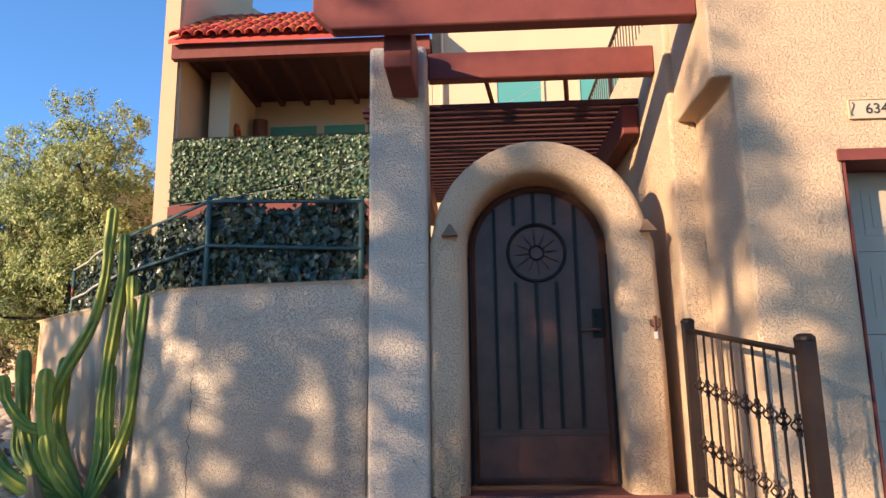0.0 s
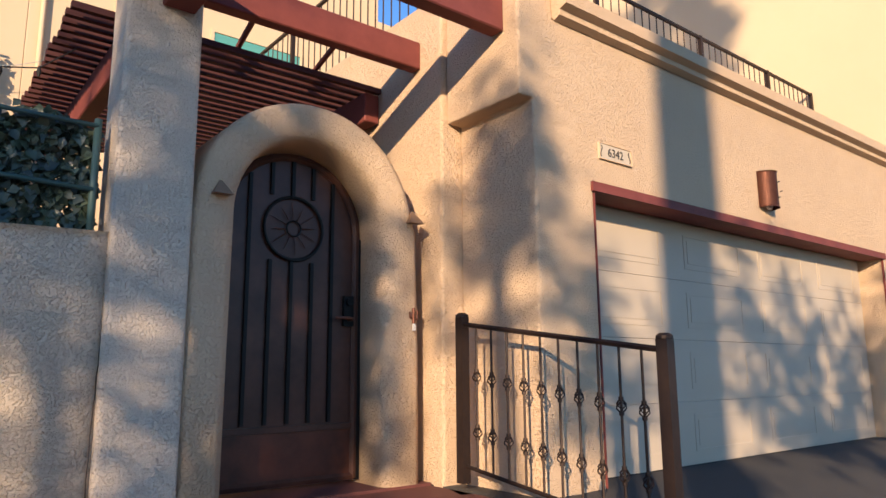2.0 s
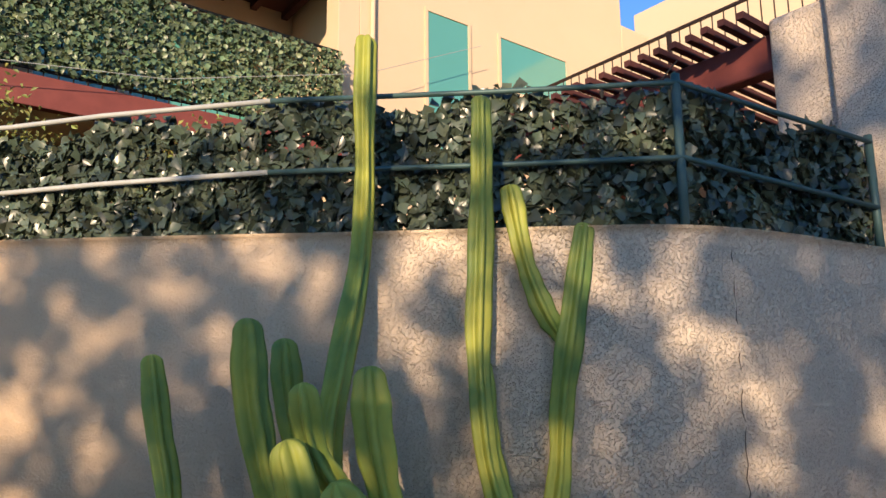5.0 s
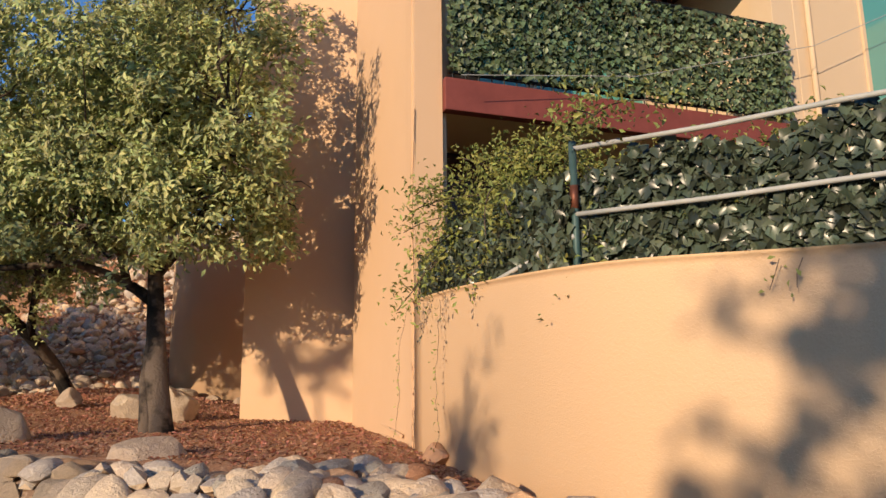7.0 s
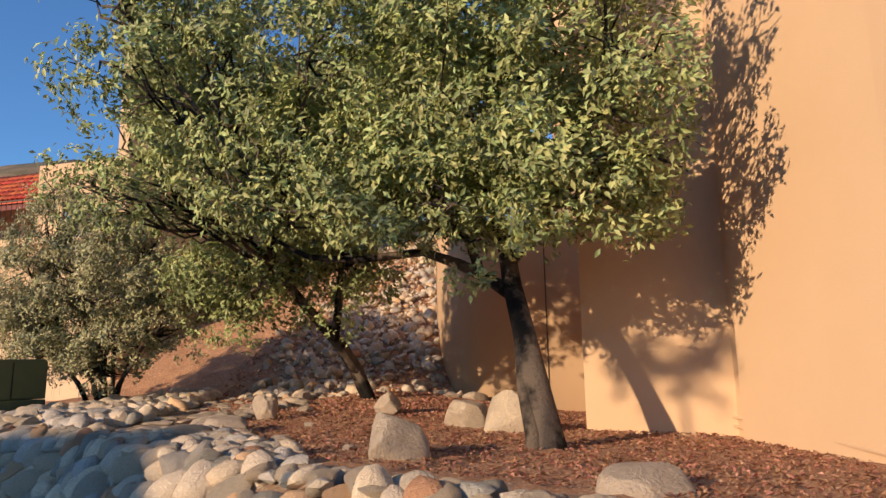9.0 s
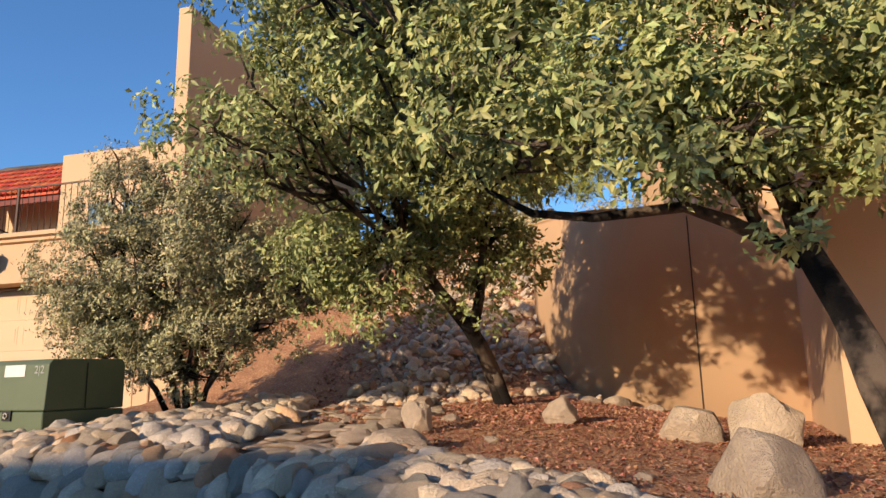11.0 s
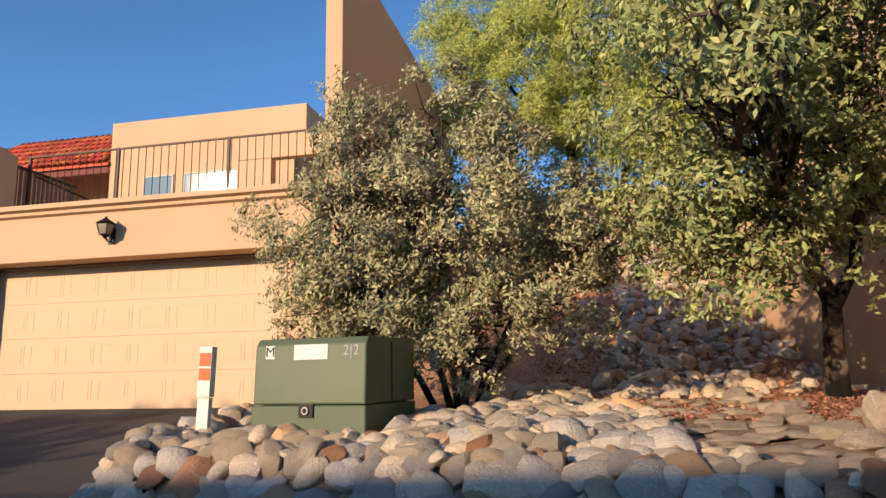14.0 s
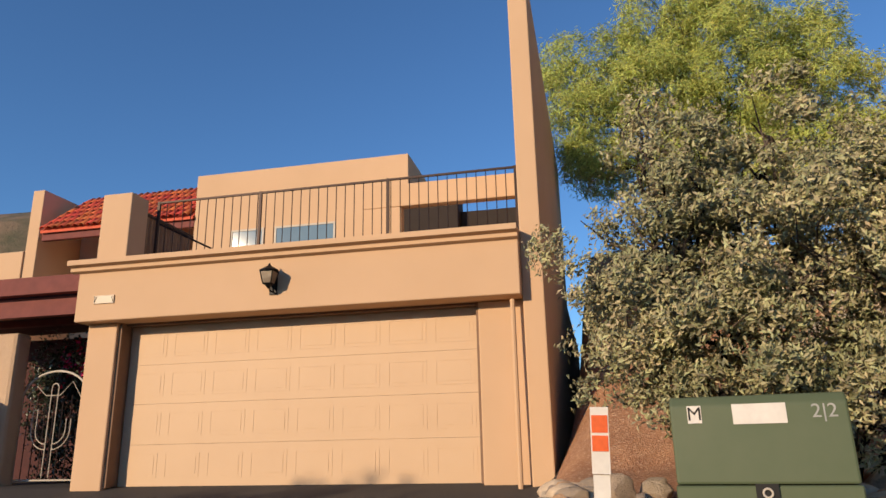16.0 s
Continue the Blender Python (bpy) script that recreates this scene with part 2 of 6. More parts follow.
# ---- mesh helpers ----
A = Matrix.Translation((24.886, -9.643, 0)) @ Matrix.Rotation(radians(20.5), 4, "Z")
I4 = Matrix.Identity(4)


def part(name, bm, mat, parent=None, label="", m=None, smooth=False, kind="", category="", group=""):
    me = bpy.data.meshes.new(name)
    if isinstance(bm, tuple):
        me.from_pydata(*bm)
    else:
        bmesh.ops.recalc_face_normals(bm, faces=bm.faces)
        bm.to_mesh(me)
        bm.free()
    for x in mat if isinstance(mat, list) else [mat]:
        me.materials.append(x)
    if smooth:
        me.polygons.foreach_set("use_smooth", [True] * len(me.polygons))
    ob = new(name, me)
    ob.parent = parent
    if m is not None:
        ob.matrix_basis = m
    return tagged(ob, label, category, group, kind)


def thing(name, label, category, m=None, group="", kind=""):
    ob = new(name)
    if m is not None:
        ob.matrix_basis = m
    return tagged(ob, label, category, group, kind)


def box(bm, x0, x1, y0, y1, z0, z1, m=None):
    v = [bm.verts.new(m @ Vector(p) if m else p) for p in itertools.product((x0, x1), (y0, y1), (z0, z1))]
    fs = [bm.faces.new([v[i] for i in q]) for q in ((0, 1, 3, 2), (4, 6, 7, 5), (0, 4, 5, 1), (2, 3, 7, 6), (0, 2, 6, 4), (1, 5, 7, 3))]
    return v


def bevelled(bm, width=0.01, segments=2):
    bmesh.ops.bevel(bm, geom=[e for e in bm.edges if len(e.link_faces) == 2 and e.calc_face_angle(0) > 0.6], offset=width, segments=segments, profile=0.5, affect="EDGES", clamp_overlap=True)
    return bm


def block(name, dims, mat, parent=None, label="", m=None, bevel=0.0, **kw):
    bm = bmesh.new()
    box(bm, *dims)
    bmesh.ops.recalc_face_normals(bm, faces=bm.faces)
    if bevel:
        bevelled(bm, bevel)
    return part(name, bm, mat, parent, label, m, smooth=False, **kw)


def tube(bm, pts, radii, sides=8, cap=True, ribs=0, depth=0.0, twist=0.0):
    """A tapered tube along points; with ribs, the section is a star with rounded folds."""
    pts = [Vector(p) for p in pts]
    rings, x = [], None
    for i, p in enumerate(pts):
        d = (pts[min(i + 1, len(pts) - 1)] - pts[max(i - 1, 0)]).normalized()
        if x is None:
            x = d.orthogonal().normalized()
        x = (x - d * x.dot(d)).normalized()
        y = d.cross(x)
        r = radii[i] if hasattr(radii, "__len__") else radii
        ring = []
        for k in range(sides):
            a = 2 * math.pi * k / sides + twist * i
            rr = r * (1 + (depth * math.cos(a * ribs) if ribs else 0))
            ring.append(bm.verts.new(p + (x * math.cos(a) + y * math.sin(a)) * rr))
        rings.append(ring)
    for a, b in zip(rings, rings[1:]):
        for k in range(sides):
            bm.faces.new((a[k], a[(k + 1) % sides], b[(k + 1) % sides], b[k]))
    if cap:
        bm.faces.new(rings[0][::-1]), bm.faces.new(rings[-1])


def prism(bm, poly, z0, z1):
    """A standing prism over a plan polygon."""
    lo = [bm.verts.new((x, y, z0)) for x, y in poly]
    hi = [bm.verts.new((x, y, z1(x, y) if callable(z1) else z1)) for x, y in poly]
    n = len(poly)
    for i in range(n):
        bm.faces.new((lo[i], lo[(i + 1) % n], hi[(i + 1) % n], hi[i]))
    bm.faces.new(lo[::-1]), bm.faces.new(hi)


def extrude_profile(bm, profile, axis, a, b):
    """A profile of (p, z) pairs swept along x or y from a to b."""
    def at(s, p, z):
        return (s, p, z) if axis == "x" else (p, s, z)
    u, w = [bm.verts.new(at(a, *q)) for q in profile], [bm.verts.new(at(b, *q)) for q in profile]
    n = len(profile)
    for i in range(n):
        bm.faces.new((u[i], u[(i + 1) % n], w[(i + 1) % n], w[i]))
    bm.faces.new(u[::-1]), bm.faces.new(w)


def smoothstep(a, b, x):
    t = np.clip((x - a) / (b - a), 0, 1)
    return t * t * (3 - 2 * t)


# ---- ground ----
EDGE_X = [5.7, 8, 10, 11, 12, 13.5, 15, 16.5, 18, 19.5, 21, 22, 40]
EDGE_Y = [-4.75, -5.1, -5.6, -6.3, -6.95, -7.65, -8.2, -8.9, -9.9, -10.8, -11.2, -11.2, -11.2]


def street_z(x):
    return -1.15 - 0.022 * (np.clip(x, -10, 40) - 6)


def to_house(x, y):
    c, s = math.cos(radians(20.5)), math.sin(radians(20.5))
    dx, dy = x - 24.886, y + 9.643
    return dx * c + dy * s, -dx * s + dy * c


def ground_z(x, y):
    x, y = np.asarray(x, float), np.asarray(y, float)
    st = street_z(x)
    edge = np.interp(x, EDGE_X, EDGE_Y)
    land = np.interp(x, [6, 12, 16, 18, 19.5, 21.5, 40], [-0.1, -0.12, -0.2, -0.42, -0.75, -0.95, -0.95])
    land = land + 0.07 * np.clip(y + 5, 0, 4) * smoothstep(14, 11, x)
    hill = 0.52 * np.clip(y + 1.2 - 0.5 * np.clip(x - 9.5, 0, 2), 0, 8.5) * smoothstep(5.5, 6.4, x)
    land = land + hill
    bank = np.maximum(st, land - 1.15 * np.clip(edge - y, 0, 9))
    drive = np.maximum(st, 0.14 * np.clip(y, -20, 0))
    z = drive + (bank - drive) * smoothstep(5.55, 6.0, x)
    u, v = to_house(x, y)
    drive_a = np.maximum(st, -0.66 + 0.19 * np.clip(v, -20, 0))
    z = np.where(u > -0.85, drive_a, z)
    far = np.hypot(x - 12, y + 5)
    z = z + 27 * np.exp(-(((x + 52) / 28) ** 2 + ((y - 54) / 24) ** 2)) * smoothstep(25, 45, far)
    return z


def axis_steps(lo, a, b, hi, fine):
    mid = np.arange(a, b + fine / 2, fine)
    out = np.geomspace(fine * 2, 1, 26)
    left = a - (a - lo) * (np.geomspace(0.004, 1, 26))[::-1]
    right = b + (hi - b) * np.geomspace(0.004, 1, 26)
    return np.concatenate([left, mid, right])


def make_ground():
    xs, ys = axis_steps(-900, -6, 32, 900, 0.14), axis_steps(-900, -15, 9, 1200, 0.14)
    gx, gy = np.meshgrid(xs, ys)
    gz = ground_z(gx, gy)
    rng = np.random.default_rng(3)
    near = (gx > 5.9) & (gx < 22) & (gy > -12) & (gy < 9)
    gz = gz + np.where(near, rng.normal(0, 0.012, gx.shape), 0)
    verts = np.stack([gx.ravel(), gy.ravel(), gz.ravel()], 1)
    w, h = len(xs), len(ys)
    i = (np.arange(h - 1)[:, None] * w + np.arange(w - 1)[None]).ravel()
    faces = np.stack([i, i + 1, i + w + 1, i + w], 1)
    me = bpy.data.meshes.new("ground")
    me.from_pydata(verts.tolist(), [], faces.tolist())
    cx, cy = verts[faces].mean(1)[:, 0], verts[faces].mean(1)[:, 1]
    edge = np.interp(cx, EDGE_X, EDGE_Y)
    u, v = to_house(cx, cy)
    mat = np.zeros(len(faces), int)
    mat[(cx > 5.75) & (cy > edge - 1.4) & (u < -0.85)] = 2
    mat[(cx > 10.45 + 0.4 * np.maximum(0, -4.6 - cy)) & (cy > edge + 0.6) & (u < -0.85) & (cx < 23)] = 1
    mat[(cx > 5.8) & (cx < 8.6 + 0.2 * (cy + 3)) & (cy > -3.6) & (cy < 5)] = 1
    mat[(np.hypot(cx - 12, cy + 5) > 32) & (cy > 6)] = 3
    for x in (ASPHALT, MULCH, DIRT, SCRUB):
        me.materials.append(x)
    me.polygons.foreach_set("material_index", mat.tolist())
    me.polygons.foreach_set("use_smooth", [True] * len(faces))
    return tagged(new("ground", me), "asphalt street and driveways beside reddish bark mulch and dry soil rising to a hillside", "ground", kind="structure")


make_ground()

# ---- house with the gate ----
house = thing("house", "tan stucco townhouse with double garage, balcony and dark red timber", "house", A)


def wall(dims, mat=STUCCO, label="tan hand-trowelled stucco wall", parent=None, bevel=0.018):
    return block("wall", dims, mat, parent or house, label, bevel=bevel)


# garage block
def outline_wall(poly, v0, v1, keep, label):
    """A wall from an outline in elevation, its edges rounded but those at the depth keep."""
    bm = bmesh.new()
    f, k = [bm.verts.new((u, v0, z)) for u, z in poly], [bm.verts.new((u, v1, z)) for u, z in poly]
    bm.faces.new(f), bm.faces.new(k[::-1])
    for i in range(len(poly)):
        bm.faces.new((f[i], f[(i + 1) % len(poly)], k[(i + 1) % len(poly)], k[i]))
    bmesh.ops.recalc_face_normals(bm, faces=bm.faces)
    es = [e for e in bm.edges if not all(abs(v.co.y - keep) < 1e-4 for v in e.verts) and e.calc_face_angle(0) > 0.6]
    bmesh.ops.bevel(bm, geom=es, offset=0.018, segments=2, profile=0.5, affect="EDGES", clamp_overlap=True)
    return part("wall", bm, STUCCO, house, label)


outline_wall([(-0.55, -1.3), (-0.003, -1.3), (-0.003, 1.295), (4.853, 1.295), (4.853, -1.6), (5.7, -1.6), (5.7, 2.36), (-0.345, 2.36), (-0.345, 2.9), (-0.675, 2.9), (-0.675, 1.76), (-0.55, 1.76)], 0.0, 0.35, 0.35, "tan hand-trowelled stucco garage front")
outline_wall([(-0.55, -1.3), (-0.2, -1.3), (-0.2, 1.76), (-0.345, 1.77), (-0.345, 2.9), (-0.675, 2.9), (-0.675, 1.76), (-0.55, 1.76)], 0.35, 0.72, 0.35, "tan hand-trowelled stucco corner")
wall((-0.72, -0.4, 0.723, 6.2, -1.3, 2.75))
wall((-0.35, 5.7, 0.6, 6.2, 2.3, 2.6), CREAM, "flat roof deck over the garage")
wall((5.9, 6.3, -0.3, 8.6, -1.6, 8.2), CREAM, "tall pale stucco party wall")
wall((5.703, 5.897, 0.1, 6, -1.6, 2.4))
bm = bmesh.new()
extrude_profile(bm, [(-0.005, 2.35), (-0.06, 2.37), (-0.06, 2.41), (-0.12, 2.43), (-0.12, 2.52), (0.4, 2.54), (0.4, 2.37), (0.0, 2.37)], "x", -0.34, 5.87)
part("cornice", bm, STUCCO, house, "moulded stucco cornice")
# back storey
wall((-2.65, 2.36, 6.3, 6.6, -0.6, 8.4), CREAM, "pale upper storey wall", bevel=0.01)
wall((2.363, 5.897, 6.3, 6.6, -0.6, 5.88), CREAM, "pale parapet wall", bevel=0.01)
wall((-2.65, -2.35, 6.603, 8.2, -0.6, 6.4), CREAM, "balcony end wall", bevel=0.01)
wall((-6.6, -2.35, 8.203, 8.5, -0.6, 6.4), CREAM, "balcony rear wall", bevel=0.01)
wall((-6.4, -6.05, 6.9, 8.2, 2.8, 5.3), CREAM, "balcony side pier", bevel=0.01)
# wing wall and its stepped side
bm = bmesh.new()
prism(bm, [(-6.9, 6.2), (-6.66, 6.2), (-6.66, 8.5), (-6.9, 8.5)], -0.8, 8.6)
part("wall", bm, STUCCO_B, house, "tall wing wall of the house")
inverse = A.inverted()


def wall_run(pts, thick, z0, z1, mat, label, parent=None, name="wall", kind="", rounded=0.0, m=None):
    """A wall along a polyline in plan, thickened to its right, with mitred joints; z1 may be one height per point."""
    pts = [Vector(p).to_2d() for p in pts]
    norm = []
    for i, p in enumerate(pts):
        d0 = (p - pts[i - 1]).normalized() if i else (pts[1] - p).normalized()
        d1 = (pts[i + 1] - p).normalized() if i + 1 < len(pts) else d0
        n0, n1 = Vector((-d0.y, d0.x)), Vector((-d1.y, d1.x))
        k = (n0 + n1).normalized()
        norm.append(k / max(0.4, k.dot(n0)))
    tops = z1 if hasattr(z1, "__len__") else [z1] * len(pts)
    bm = bmesh.new()
    rows = []
    r = rounded
    for p, n, t in zip(pts, norm, tops):
        q = p + n * thick
        f = p + n * r
        g = p + n * (thick - r)
        sec = [(p, z0), (p, t - r), (p + n * r * 0.3, t - r * 0.3), (f, t), (g, t), (q - n * r * 0.3, t - r * 0.3), (q, t - r), (q, z0)] if r else [(p, z0), (p, t), (q, t), (q, z0)]
        rows.append([bm.verts.new((a.x, a.y, z)) for a, z in sec])
    for a, b in zip(rows, rows[1:]):
        for i in range(len(a)):
            bm.faces.new((a[i], a[(i + 1) % len(a)], b[(i + 1) % len(a)], b[i]))
    bm.faces.new(rows[0]), bm.faces.new(rows[-1][::-1])
    return part(name, bm, mat, parent, label, m, kind=kind, smooth=bool(r))


def curved(pts, n=5):
    """Points of a smooth curve through the given ones."""
    P = np.array(pts, float)
    P = np.vstack([P[0] * 2 - P[1], P, P[-1] * 2 - P[-2]])
    out = []
    for i in range(1, len(P) - 2):
        for t in np.linspace(0, 1, n, endpoint=False):
            a, b, c, d = P[i - 1:i + 3]
            out.append(tuple(0.5 * (2 * b + (c - a) * t + (2 * a - 5 * b + 4 * c - d) * t * t + (d + 3 * b - a - 3 * c) * t ** 3)))
    return out + [tuple(P[-2])]


def local(*pts):
    return [(inverse @ Vector((x, y, 0))).to_2d() for x, y in pts]


wall_run(local((16.22, -6.2), (15.45, -3.75), (14.1, -3.62), (14.55, -0.2)), -0.3, -0.8, 8.6, STUCCO_B, "tall end wall of the wing", house)
side = curved([(16.0, -0.8, 2.3), (14.6, -0.35, 2.4), (13.35, -0.28, 2.5), (12.5, -0.42, 2.55), (12.0, -0.25, 2.6), (11.55, 0.5, 2.72), (11.03, 1.85, 2.95)])
wall_run(local(*[(x, y) for x, y, z in side]), -0.3, -0.6, [z for x, y, z in side], STUCCO_B, "low curved side wall under the trees", house, rounded=0.05)

wall_run([(-0.0 + p.x, p.y) for p in local((16.0, 0.2), (13.5, 0.2), (12.95, 6.5))], -0.3, -0.6, 8.2, STUCCO_B, "tall rear side wall of the wing", house)
# small slanted vent and foot mouldings on the wing
bm = bmesh.new()
lo, hi = [(7.5, 1.85), (8.66, 1.89), (8.66, 2.33), (7.5, 2.18)], []
for v, z in lo:
    u = -6.842 + (v - 7.5) * 0.0543
    hi.append((bm.verts.new((u - 0.022, v, z)), bm.verts.new((u + 0.05, v, z))))
bm.faces.new([p[0] for p in hi]), bm.faces.new([p[1] for p in hi][::-1])
for i in range(4):
    bm.faces.new((hi[i][0], hi[(i + 1) % 4][0], hi[(i + 1) % 4][1], hi[i][1]))
part("vent", bm, DARKIRON, house, "small dark wall vent")
for z in (-0.12, -0.20):
    bm = bmesh.new()
    tube(bm, [(-6.93, 6.5, z - 0.03), (-6.80, 8.85, z + 0.10)], 0.016, 6)
    part("pipe", bm, STUCCO_B, house, "tan pipe at the foot of the wall")

bm = bmesh.new()
tube(bm, [(13.34, -0.29, -0.2), (13.34, -0.29, 2.42)], 0.008, 5)
part("crack", bm, CRACK, None, "dark vertical joint in the stucco", None, kind="structure")

# balcony
wall((-2.94, -2.655, 6.3, 6.6, -0.6, 5.0), CREAM, "pale wall beside the balcony", bevel=0.004)
block("balcony_floor", (-6.655, -2.95, 6.25, 8.2, 2.5, 2.74), CREAM, house, "balcony floor slab")
block("fascia_beam", (-6.655, -2.95, 6.14, 6.245, 2.46, 2.745), RED, house, "red painted balcony beam", bevel=0.008)
block("fascia_beam", (-6.655, -2.66, 5.95, 6.08, 5.03, 5.27), RED, house, "red painted eave beam", bevel=0.008)
# Ceiling and rafters take the darker red in place of their shade.
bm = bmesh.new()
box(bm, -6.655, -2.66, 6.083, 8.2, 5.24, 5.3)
part("balcony_ceiling", bm, MAROON_SHADE, house, "red balcony ceiling, shade put into its colour")
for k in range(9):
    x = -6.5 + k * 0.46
    block("rafter", (x, x + 0.09, 6.083, 8.2, 5.14, 5.237), MAROON_SHADE, house)


def window(parent, x0, x1, y, z0, z1, glass=GLASS, frame_mat=CREAM, label="tinted window", depth=0.03, mullions=(), name="window"):
    """A window that looks along -y, its frame proud of the wall face at y."""
    w = 0.045
    bm = bmesh.new()
    for d in ((x0, x1, z0, z0 + w), (x0, x1, z1 - w, z1), (x0, x0 + w, z0 + w, z1 - w), (x1 - w, x1, z0 + w, z1 - w), *[(a - w / 2, a + w / 2, z0 + w, z1 - w) for a in mullions]):
        box(bm, d[0], d[1], y - depth, y - 0.002, d[2], d[3])
    win = part(name, bm, frame_mat, parent, label)
    edges = [x0 + w, *[e for a in mullions for e in (a - w / 2, a + w / 2)], x1 - w]
    for a, b in zip(edges[::2], edges[1::2]):
        block("pane", (a, b, y - 0.016, y - 0.004, z0 + w, z1 - w), glass, win)
    return win


window(house, -1.70, -0.94, 6.3, 2.9, 4.85)
window(house, -0.44, 0.98, 6.3, 4.02, 4.86)
window(house, -5.80, -4.85, 8.2, 2.9, 4.78, GLASS, SCREEN_FRAME, "sliding glass door with a pale frame")
window(house, -4.80, -3.2, 8.2, 2.9, 4.78, GLASS, SCREEN_FRAME, "sliding glass door with a pale frame", mullions=(-3.98,))
bm = bmesh.new()
tube(bm, [(-2.5, 6.25, -0.3), (-2.5, 6.25, 8.4)], 0.03, 10)
part("rain_pipe", bm, CREAM, house, "cream painted rain pipe", smooth=True)

# Added wall: its dark colour stands for the deep shade under the balcony.
block("patio_wall", (-6.6, -2.66, 7.3, 7.42, -0.6, 2.49), DOORW, house, "added dark brown wall standing for the shade under the balcony")
# clay tile roof over the balcony


def tile_mesh(length, r, name):
    bm = bmesh.new()
    rows = []
    for s, k in ((0, 1.0), (1, 0.86)):
        out = [(s * length, math.cos(a) * r * k, math.sin(a) * r * k + 0.012 * (1 - s)) for a in np.linspace(0.0, math.pi, 7)]
        inn = [(s * length, math.cos(a) * (r * k - 0.014), math.sin(a) * (r * k - 0.014) + 0.012 * (1 - s)) for a in np.linspace(math.pi, 0.0, 7)]
        rows.append([bm.verts.new(p) for p in out + inn])
    n = len(rows[0])
    for i in range(n):
        bm.faces.new((rows[0][i], rows[0][(i + 1) % n], rows[1][(i + 1) % n], rows[1][i]))
    bm.faces.new(rows[0]), bm.faces.new(rows[1][::-1])
    bmesh.ops.recalc_face_normals(bm, faces=bm.faces)
    me = bpy.data.meshes.new(name)
    bm.to_mesh(me)
    bm.free()
    me.materials.append(TILE)
    me.polygons.foreach_set("use_smooth", [True] * len(me.polygons))
    return me


TILE_MESH = tile_mesh(0.42, 0.088, "roof_tile")


def tile_roof(parent, x0, x1, y0, z0, y1, z1, label="red clay barrel-tile roof"):
    """A tile roof whose eave runs along x at (y0, z0) and that rises to (y1, z1)."""
    bm = bmesh.new()
    extrude_profile(bm, [(y0 + 0.02, z0 - 0.03), (y1, z1 - 0.03), (y1, z1 - 0.10), (y0 + 0.02, z0 - 0.10)], "x", x0, x1)
    roof = part("roof", bm, TILE, parent, label)
    slope, run = math.atan2(z1 - z0, y1 - y0), math.hypot(y1 - y0, z1 - z0)
    cols, rows = int((x1 - x0 - 0.1) / 0.195), int(run / 0.36)
    rng = random.Random(5)
    for i in range(cols):
        for j in range(rows):
            s = j * 0.36 - 0.05
            ob = new("roof_tile", TILE_MESH)
            ob.parent = roof
            x = x0 + 0.12 + i * 0.195 + rng.uniform(-0.006, 0.006)
            ob.matrix_basis = Matrix.Translation((x, y0 + s * math.cos(slope), z0 + s * math.sin(slope) + rng.uniform(-0.004, 0.006))) @ Matrix.Rotation(math.pi / 2, 4, "Z") @ Matrix.Rotation(-slope, 4, "Y") @ Matrix.Rotation(rng.uniform(-0.03, 0.03), 4, "Z")
    return roof


tile_roof(house, -6.66, -2.62, 5.82, 5.32, 7.6, 6.62)

# garage door


def garage_door(x0, x1, y, z0, z1, mat, m, cols, long_panels, label, relief=0.004):
    door = thing("garage_door", label, "garage door", m)
    rows = 4
    h = (z1 - z0) / rows
    for r in range(rows):
        bm = bmesh.new()
        zz0, zz1 = z0 + r * h + 0.0015, z0 + (r + 1) * h - 0.0015
        box(bm, x0, x1, y + 0.03, y + 0.07, zz0, zz1)
        w = (x1 - x0) / cols
        for c in range(cols):
            a, b = x0 + c * w + w * (0.14 if long_panels else 0.09), x0 + (c + 1) * w - w * (0.14 if long_panels else 0.09)
            lo, hi = zz0 + h * 0.2, zz1 - h * 0.2
            # a raised rim around a sunk field with a raised middle
            t = 0.018
            for d in ((a, b, lo, lo + t), (a, b, hi - t, hi), (a, a + t, lo + t, hi - t), (b - t, b, lo + t, hi - t)):
                box(bm, d[0], d[1], y + 0.03 - relief, y + 0.032, d[2], d[3])
            box(bm, a + 0.05, b - 0.05, y + 0.03 - relief, y + 0.032, lo + 0.045, hi - 0.045)
        part("door_section", bevelled(bm, relief * 0.7, 1), mat, door)
    bm = bmesh.new()
    box(bm, x0, x1, y + 0.02, y + 0.08, z0 - 0.02, z0)
    part("rubber_seal", bm, BLACK, door)
    return door


garage_door(0.04, 4.81, 0.22, -0.655, 1.24, GARAGE_A, A, 4, True, "closed beige double garage door with long raised panels")
bm = bmesh.new()
box(bm, -0.03, 4.88, -0.02, 0.22, 1.235, 1.30)
box(bm, 0.0, 0.010, 0.0, 0.05, -0.66, 1.232)
box(bm, 4.84, 4.85, 0.0, 0.02, -0.66, 1.232)
part("garage_trim", bevelled(bm, 0.006, 1), RED, house, "dark red painted garage trim")


def text_mesh(name, body, size, mat, parent, m, depth=0.004, label=""):
    cu = bpy.data.curves.new(name, "FONT")
    cu.body, cu.size, cu.extrude, cu.align_x, cu.align_y = body, size, depth, "CENTER", "CENTER"
    tmp = bpy.data.objects.new(name, cu)
    scene.collection.objects.link(tmp)
    me = bpy.data.meshes.new_from_object(tmp.evaluated_get(bpy.context.evaluated_depsgraph_get()))
    bpy.data.objects.remove(tmp)
    me.materials.clear()
    me.materials.append(mat)
    ob = new(name, me)
    ob.parent, ob.matrix_basis = parent, m
    return tagged(ob, label)


UPRIGHT = Matrix.Rotation(math.pi / 2, 4, "X")


